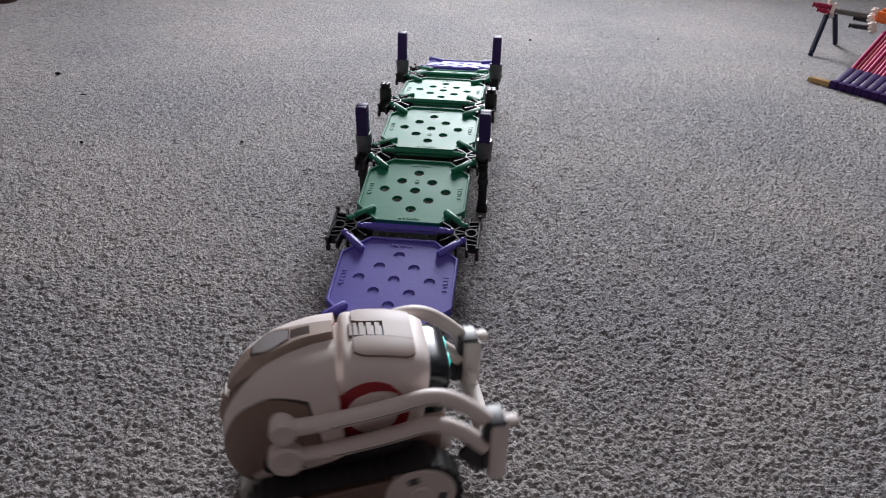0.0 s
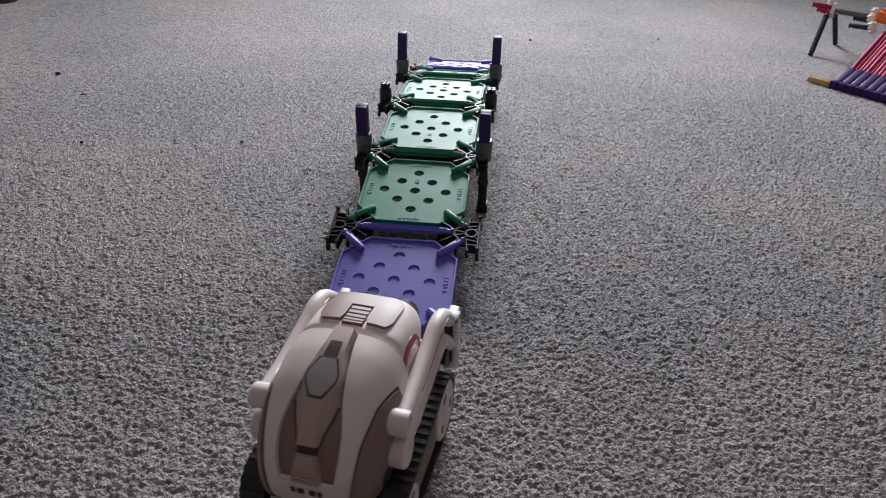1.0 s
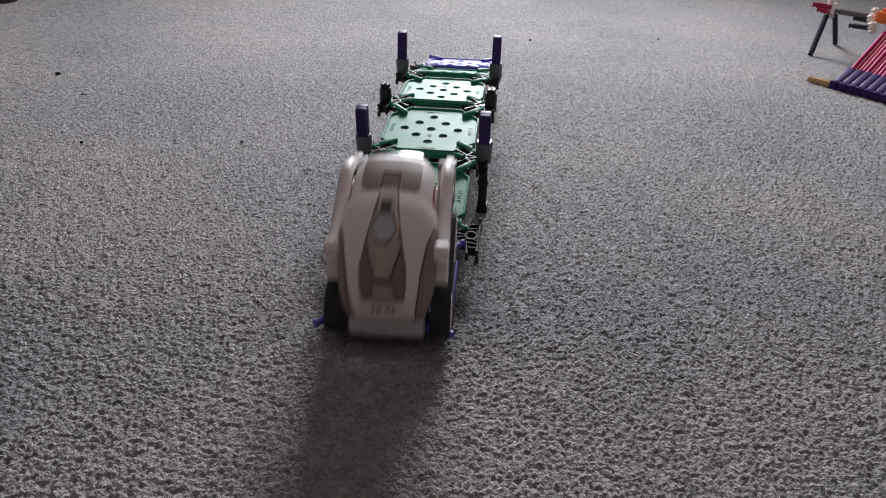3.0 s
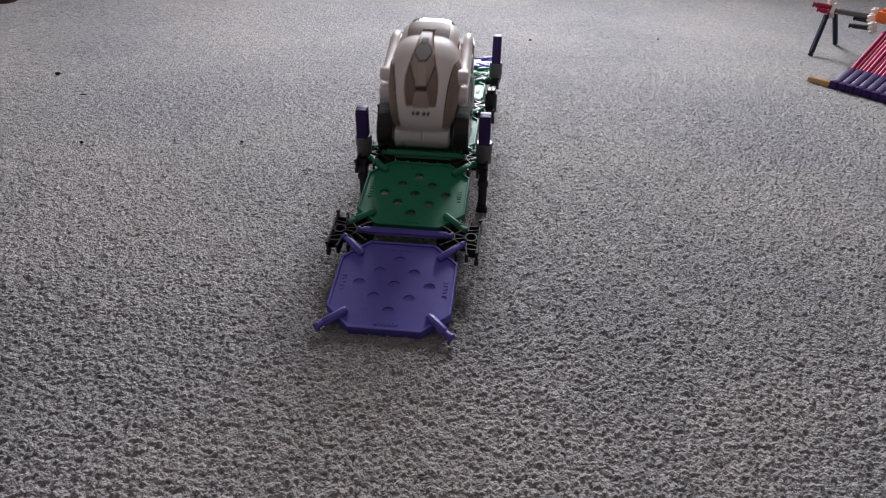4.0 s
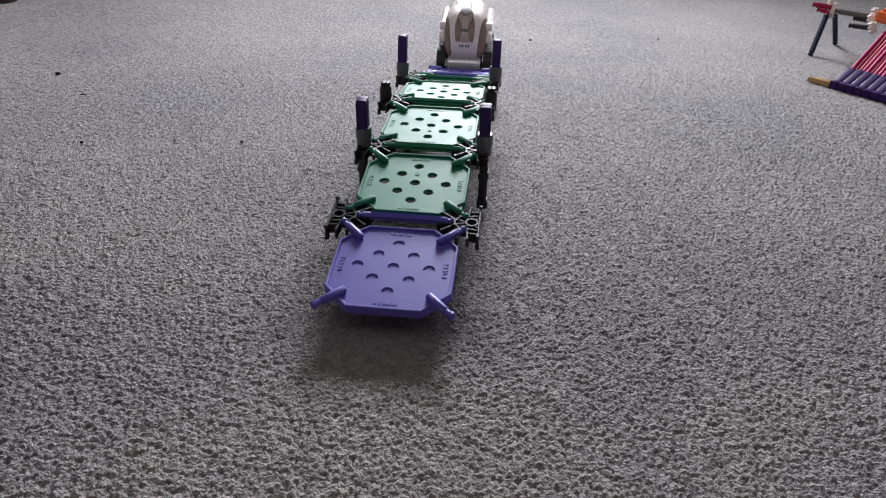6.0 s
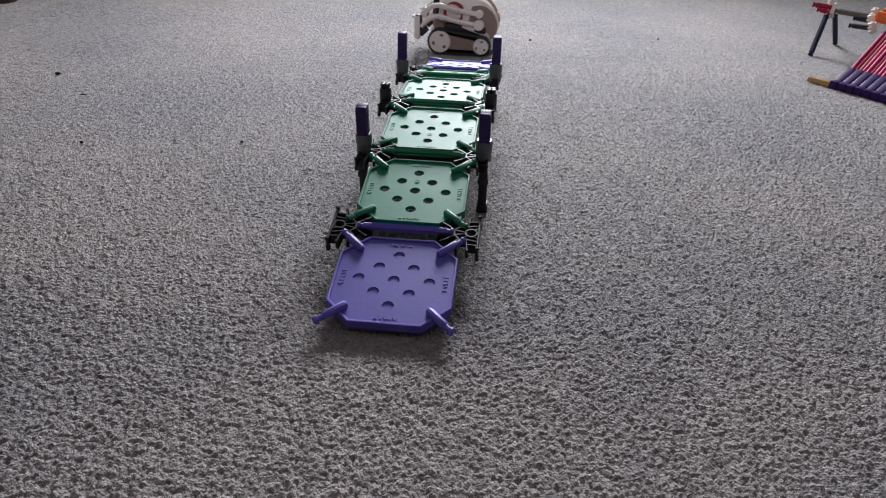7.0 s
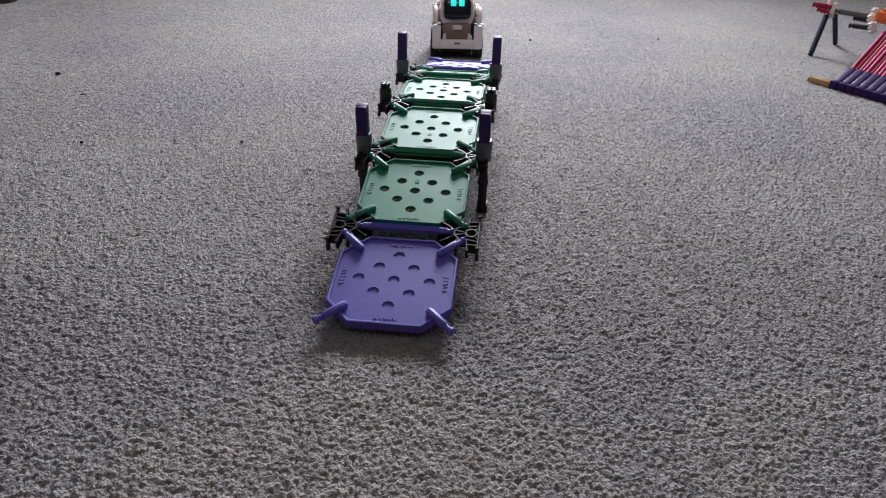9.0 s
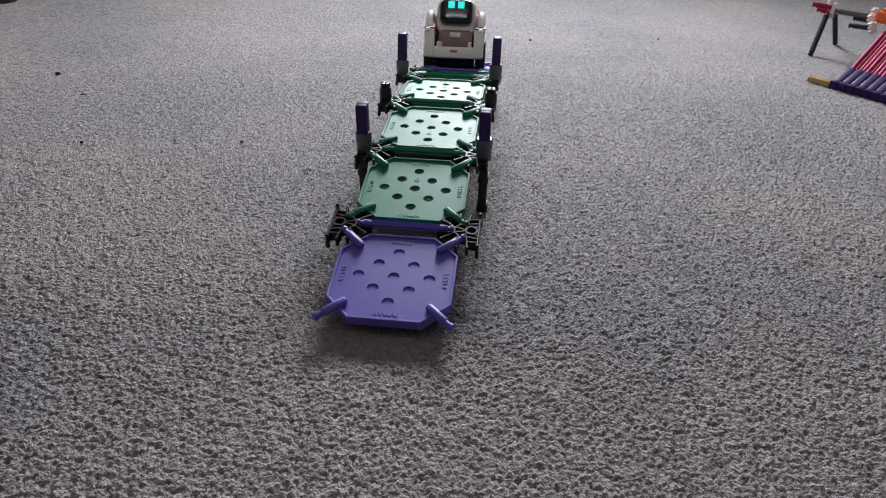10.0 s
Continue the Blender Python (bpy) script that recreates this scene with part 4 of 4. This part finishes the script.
def build_ramp():
    row, out = Vector((0.625, -0.780, 0)), Vector((0.62, 0.66, 0.44)).normalized()
    base = Vector((363, 465, 0))
    e = thing("toy_ramp", "magenta rod construction-set ramp with violet clips on the carpet", "toy ramp", pose(0, 0, 0))
    frame3 = Matrix((row, Vector((0.78, 0.625, 0)), Vector((0, 0, 1)))).transposed().to_4x4()
    clip = None
    for k in range(11):
        p = (base + row * (4 + 8.2 * k)) * MM
        m = Matrix.Translation(p) @ frame3
        if clip is None:
            bm = bmesh.new()
            box(bm, -3.9 * MM, 3.9 * MM, -5 * MM, 4 * MM, 0, 7.6 * MM, 0.9 * MM)
            rise = pose(0, 0, 1.5 * MM, 25.9)
            box(bm, -3.7 * MM, 3.7 * MM, -3 * MM, 27 * MM, -3.5 * MM, 4.6 * MM, 0.9 * MM, m=rise)
            clip = part("clip", bm, M_CLIP, e, "dark violet plastic clip", 30, m)
        else:
            again(clip, e, m)
    bm = bmesh.new()
    bar(bm, (0, 0, 0), (0, 0, 84), 2.0 * MM, 10)
    rod, red = None, None
    for k in range(0, 22):
        p = (base + row * (1.5 + 3.9 * k) + Vector((0.78, 0.625, 0)) * 15 + Vector((0, 0, 5.5))) * MM
        m = Matrix.Translation(p) @ out.to_track_quat("Z", "Y").to_matrix().to_4x4()
        if k in (1, 2, 5, 9, 13, 14, 18):
            m = m @ pose(0, -0.0012, -0.0008)
            if red is None:
                red = new("rod", rod.data.copy())
                red.data.materials[0] = M_DARKRED
                red.parent, red.matrix_basis = e, m
                tagged(red, "dark red plastic rod")
            else:
                again(red, e, m)
        elif rod is None:
            rod = part("rod", bm, M_PINK, e, "glossy magenta plastic rod", 40, m)
        else:
            again(rod, e, m)
    # tan end clip
    bm = bmesh.new()
    box(bm, -19 * MM, -0.5 * MM, -4 * MM, 3 * MM, 0, 5.5 * MM, 1.0 * MM)
    box(bm, -24 * MM, -18 * MM, -3.6 * MM, -1.6 * MM, 0.5 * MM, 5.0 * MM, 0.6 * MM)
    box(bm, -24 * MM, -18 * MM, 0.8 * MM, 2.8 * MM, 0.5 * MM, 5.0 * MM, 0.6 * MM)
    part("end_clip", bm, M_TAN, e, "tan plastic end clip", 30, Matrix.Translation(base * MM) @ frame3)
    # trestle that holds the upper end
    for a, b in (((401, 617, 44), (385, 592, 1)), ((413, 628, 44), (436, 658, 1))):
        bm = bmesh.new()
        bar(bm, a, b, 3.0 * MM, 8)
        part("leg", bm, M_NAVY, e, "navy plastic rod leg", 40)
    bm = bmesh.new()
    lathe(bm, [(3.0 * MM, -3 * MM), (6.0 * MM, -2.6 * MM), (6.0 * MM, 2.6 * MM), (3.0 * MM, 3 * MM)], pose(0.404, 0.619, 0.0475, 60, 20, 0), 14)
    for k in range(6):
        box(bm, 4 * MM, 10 * MM, -1.8 * MM, 1.8 * MM, -2.4 * MM, 2.4 * MM, 0.6 * MM, 1, pose(0.404, 0.619, 0.0475, 60, 20, 0) @ pose(0, 0, 0, 0, 0, 60 * k))
    part("hub_connector", bm, M_IVORY, e, "ivory plastic star connector", 30)
    bm = bmesh.new()
    bar(bm, (400, 608, 51), (383, 618, 52), 3.2 * MM, 6)
    bar(bm, (397, 603, 47), (386, 610, 48), 2.6 * MM, 6)
    part("red_clip", bm, M_DARKRED, e, "dark red plastic clip", 30)
    bm = bmesh.new()
    bar(bm, (404, 606, 48), (438, 582, 47), 3.0 * MM, 8)
    part("cross_rod", bm, M_GREYROD, e, "grey brown plastic rod", 40)
    for a, b in (((422, 596, 43), (440, 578, 43)), ((411, 577, 38.5), (429, 563, 39))):
        bm = bmesh.new()
        bar(bm, a, b, 2.6 * MM, 8)
        part("short_rod", bm, M_BLACK, e, "short black plastic rod", 40)
    for p in ((431, 574, 46), (425, 553, 42), (440, 590, 50)):
        bm = bmesh.new()
        m = Matrix.Translation(Vector(p) * MM) @ pose(0, 0, 0, 70, 0, 40)
        lathe(bm, [(2.0 * MM, -2.5 * MM), (4.2 * MM, -2.2 * MM), (4.2 * MM, 2.2 * MM), (2.0 * MM, 2.5 * MM)], m, 12)
        for k in range(8):
            box(bm, 3.4 * MM, 6.6 * MM, -1.0 * MM, 1.0 * MM, -2.2 * MM, 2.2 * MM, 0.3 * MM, 1, m @ pose(0, 0, 0, 0, 0, 45 * k))
        part("star_connector", bm, M_IVORY, e, "ivory plastic star connector", 30)
    bm = bmesh.new()
    box(bm, -9 * MM, 34 * MM, -5 * MM, 6 * MM, -6 * MM, 6 * MM, 1.5 * MM)
    box(bm, -6 * MM, 30 * MM, -3 * MM, 4 * MM, 5 * MM, 9 * MM, 1.0 * MM)
    part("top_block", bm, M_ORANGE, e, "orange plastic top block", 30, Matrix.Translation((0.442, 0.566, 0.050)) @ frame3)
    return e


build_ramp()


# ---- crumbs on the carpet ----
def build_crumb(x, y, r, stretch, turn):
    bm = bmesh.new()
    bmesh.ops.create_icosphere(bm, subdivisions=2, radius=r)
    for v in bm.verts:
        v.co *= 1 + 0.45 * noise.noise(v.co * 900 + Vector((x * 50, y * 50, 0)))
        v.co.x *= stretch
        v.co.z *= 0.8
    ob = link("crumb", bm, M_CRUMB, None, "", 60, pose(x, y, r * 0.5, 0, 0, turn))
    tagged(ob, "tiny dark crumb lying in the carpet pile", "crumb", "crumbs on the carpet")


for c in ((-0.3859, 0.3707, 0.0020, 1.3, 10), (-0.2665, 0.2063, 0.0012, 1.4, -15), (-0.1507, 0.2268, 0.0010, 1.5, 10), (0.0663, 0.6036, 0.0014, 1.2, 0), (-0.3287, 0.3154, 0.0007, 5.0, 12), (0.222, 0.640, 0.0012, 1.2, 30)):
    build_crumb(*c)


def build_dark_thing():
    """An unidentified dark thing at the edge of the carpet, given a guessed rounded shape."""
    bm = bmesh.new()
    lathe(bm, [(14 * MM, -2 * MM), (19 * MM, 0), (21 * MM, 8 * MM), (20 * MM, 26 * MM), (16 * MM, 34 * MM), (15 * MM, 60 * MM), (12 * MM, 62 * MM)], None, 24)
    tagged(link("unknown_dark_thing", bm, M_DARKBROWN, None, "", 40, pose(-0.663, 0.690, 0)), "dark brown rounded thing of unknown kind standing on the carpet", "furniture foot")


build_dark_thing()


# ---- what moves ----
# seconds, x, y, z (metres), pitch, roll, heading (degrees; 0 runs along the deck)
ROBOT = [
    (0, 0.0018, -0.0809, 0.0000, 0.0, 0, -74.3), (0.1, 0.0030, -0.0810, 0.0000, 0.0, 0, -64.2), (0.2, 0.0030, -0.0804, 0.0000, 0.0, 0, -53.5), (0.3, 0.0040, -0.0804, 0.0000, 0.0, 0, -47.9),
    (0.4, 0.0045, -0.0806, 0.0000, 0.0, 0, -43.0), (0.5, 0.0044, -0.0804, 0.0000, 0.0, 0, -39.8), (0.6, 0.0038, -0.0799, 0.0000, 0.0, 0, -36.3), (0.7, 0.0038, -0.0798, 0.0000, 0.0, 0, -28.5),
    (0.8, 0.0034, -0.0796, 0.0000, 0.0, 0, -22.0), (0.9, 0.0037, -0.0796, 0.0000, 0.0, 0, -13.0), (1, 0.0044, -0.0790, 0.0000, 0.0, 0, -8.2), (1.1, 0.0047, -0.0780, 0.0000, 0.0, 0, -4.5),
    (1.2, 0.0045, -0.0772, 0.0000, 0.0, 0, -2.0), (1.4, 0.0038, -0.0764, 0.0000, 0.0, 0, 1.0), (2, 0.0032, -0.0760, 0.0000, 0.0, 0, 2.8), (2.2, 0.0035, -0.0755, 0.0000, 0.0, 0, 2.8),
    (2.3, 0.0038, -0.0735, 0.0000, 0.0, 0, 2.7), (2.4, 0.0036, -0.0635, 0.0000, 0.0, 0, 2.6), (2.5, 0.0026, -0.0500, 0.0000, 0.0, 0, 3.0), (2.6, 0.0016, -0.0340, 0.0008, 3.0, 0, 3.6),
    (2.7, 0.0016, -0.0210, 0.0036, 9.3, 0, 3.8), (2.85, 0.0018, 0.0005, 0.0061, 15.4, 0, 3.5), (3, 0.0020, 0.0230, 0.0118, 14.5, 0, 3.0), (3.2, 0.0024, 0.0530, 0.0185, 13.5, 0, 2.2),
    (3.4, 0.0028, 0.0830, 0.0246, 10.5, 0, 1.5), (3.6, 0.0034, 0.1119, 0.0297, 10.1, 0, 0.9), (3.8, 0.0012, 0.1430, 0.0342, 8.4, 0, 0.5), (3.9, -0.0008, 0.1590, 0.0368, 7.4, 0, 0.5),
    (4, -0.0020, 0.1740, 0.0388, 7.1, 0, 1.0), (4.1, -0.0020, 0.1875, 0.0404, 7.1, 0, 2.0), (4.2, -0.0015, 0.2010, 0.0413, 5.1, 0, 2.0), (4.3, -0.0008, 0.2160, 0.0423, 2.1, 0, 1.5),
    (4.4, 0.0008, 0.2320, 0.0428, -3.1, 0, 0.8), (4.5, 0.0010, 0.2490, 0.0410, -5.6, 0, 0.5), (4.6, 0.0013, 0.2650, 0.0392, -6.1, 0, 0.4), (4.7, 0.0010, 0.2800, 0.0365, -9.5, 0, 0.3),
    (4.8, 0.0012, 0.2930, 0.0342, -12.3, 0, 0.2), (5, 0.0018, 0.3130, 0.0302, -15.4, 0, 0.1), (5.2, 0.0015, 0.3410, 0.0233, -14.6, 0, 0.1), (5.4, 0.0008, 0.3760, 0.0157, -11.4, 0, 0.2),
    (5.5, 0.0000, 0.3940, 0.0125, -11.0, 0, 0.4), (5.7, -0.0004, 0.4280, 0.0056, -13.8, 0, 0.5), (5.85, -0.0006, 0.4536, 0.0000, 0.0, 0, 0.6), (6, -0.0009, 0.4780, 0.0000, 0.0, 0, 1.0),
    (6.15, -0.0015, 0.5010, 0.0000, 0.0, 0, 0.8), (6.3, -0.0030, 0.5200, 0.0000, 0.0, 0, 3.0), (6.5, -0.0050, 0.5350, 0.0000, 0.0, 0, 14.0), (6.65, -0.0060, 0.5370, 0.0000, 0.0, 0, 32.0),
    (6.8, -0.0062, 0.5380, 0.0000, 0.0, 0, 56.0), (6.9, -0.0080, 0.5410, 0.0000, 0.0, 0, 73.0), (7, -0.0090, 0.5450, 0.0000, 0.0, 0, 88.0), (7.1, -0.0096, 0.5480, 0.0000, 0.0, 0, 101.0),
    (7.2, -0.0105, 0.5490, 0.0000, 0.0, 0, 114.0), (7.3, -0.0125, 0.5500, 0.0000, 0.0, 0, 133.0), (7.4, -0.0140, 0.5490, 0.0000, 0.0, 0, 152.0), (7.5, -0.0155, 0.5470, 0.0000, 0.0, 0, 166.0),
    (7.6, -0.0165, 0.5450, 0.0000, 0.0, 0, 183.0), (7.7, -0.0172, 0.5430, 0.0000, 0.0, 0, 198.0), (7.8, -0.0175, 0.5420, 0.0000, 0.0, 0, 212.0), (7.9, -0.0176, 0.5410, 0.0000, 0.0, 0, 217.0),
    (8.2, -0.0175, 0.5400, 0.0000, 0.0, 0, 217.5), (8.3, -0.0172, 0.5385, 0.0000, 0.0, 0, 208.0), (8.4, -0.0170, 0.5370, 0.0000, 0.0, 0, 190.0), (8.5, -0.0170, 0.5360, 0.0000, 0.0, 0, 187.0),
    (8.9, -0.0170, 0.5350, 0.0000, 0.0, 0, 187.0),
    (9.4, -0.0174, 0.5330, 0.0000, 0.0, 0, 186.5), (9.5, -0.0171, 0.5300, 0.0000, 0.0, 0, 186.3), (9.6, -0.0162, 0.5210, 0.0000, 0.0, 0, 186.0), (9.7, -0.0139, 0.4980, 0.0000, 0.0, 0, 185.0), (9.8, -0.0105, 0.4600, 0.0035, 4.0, 0, 184.0), (9.9, -0.0078, 0.4340, 0.0085, 8.0, 0, 183.0), (10, -0.0053, 0.4110, 0.0140, 9.0, 0, 182.0),
]
TILT = [(0, 0), (2.45, 0), (2.8, 0.25), (3.5, 0.9), (4.0, 0.93), (4.25, 0.75), (4.33, 0.3), (4.4, -2.2), (4.47, -4.3), (4.55, -4.45), (4.8, -4.25), (5.0, -4.12), (5.5, -3.42), (5.7, -3.15), (5.88, -2.9), (6.1, -1.4), (6.28, 0.15), (6.4, 0), (9.75, 0), (10, -0.6)]
LIFT = [(0.0, -4), (7.15, -4), (7.5, -4), (10.0, -4)]
NOD = [(0.0, -8), (2.3, -8), (2.9, 0), (3.7, 13), (5.7, 13), (6.8, 6), (7.2, 4), (7.5, 14), (9.6, 14), (9.9, 17), (10.0, 17)]


def motions():
    py, pz = PIVOT
    walk(seesaw, [(t, pose(0, py, pz, a)) for t, a in TILT])
    walk(robot, [(t, pose(x, y, z, a, b, c)) for t, x, y, z, a, b, c in ROBOT])
    walk(robot_head, [(t, pose(0, NECK[0] * MM, NECK[1] * MM, a)) for t, a in NOD])
    for a, s, y, z in robot_arms:
        walk(a, [(t, pose(s * ARM_X * MM, y * MM, z * MM, k)) for t, k in LIFT])
    walk(robot_fork, [(t, pose(0, (ARM_UP[0] + ARM_LEN * math.cos(radians(k))) * MM, (ARM_UP[1] + ARM_LEN * math.sin(radians(k))) * MM)) for t, k in LIFT])

    # the wheels roll with the ground that each side covers
    n = int(10.0 * 15)
    col = list(zip(*ROBOT))
    at = lambda k, t: float(np.interp(t, col[0], col[k]))
    roll = {1: [0.0], -1: [0.0]}
    for i in range(n):
        t0, t1 = i / 15, (i + 1) / 15
        h = radians((at(6, t0) + at(6, t1)) / 2)
        go = (at(2, t1) - at(2, t0)) * math.cos(h) - (at(1, t1) - at(1, t0)) * math.sin(h)
        turn = radians(at(6, t1) - at(6, t0)) * 0.0225
        for s in (1, -1):
            roll[s].append(roll[s][-1] + go + s * turn)
    for w, s, y, z, r in robot_wheels:
        side = pose(0, 0, 0, 0, 0, 0 if s > 0 else 180)
        walk(w, [(i / 15, pose(s * WHEEL_X * MM, y * MM, z * MM, -math.degrees(d / (z * MM))) @ side) for i, d in enumerate(roll[s])])


motions()
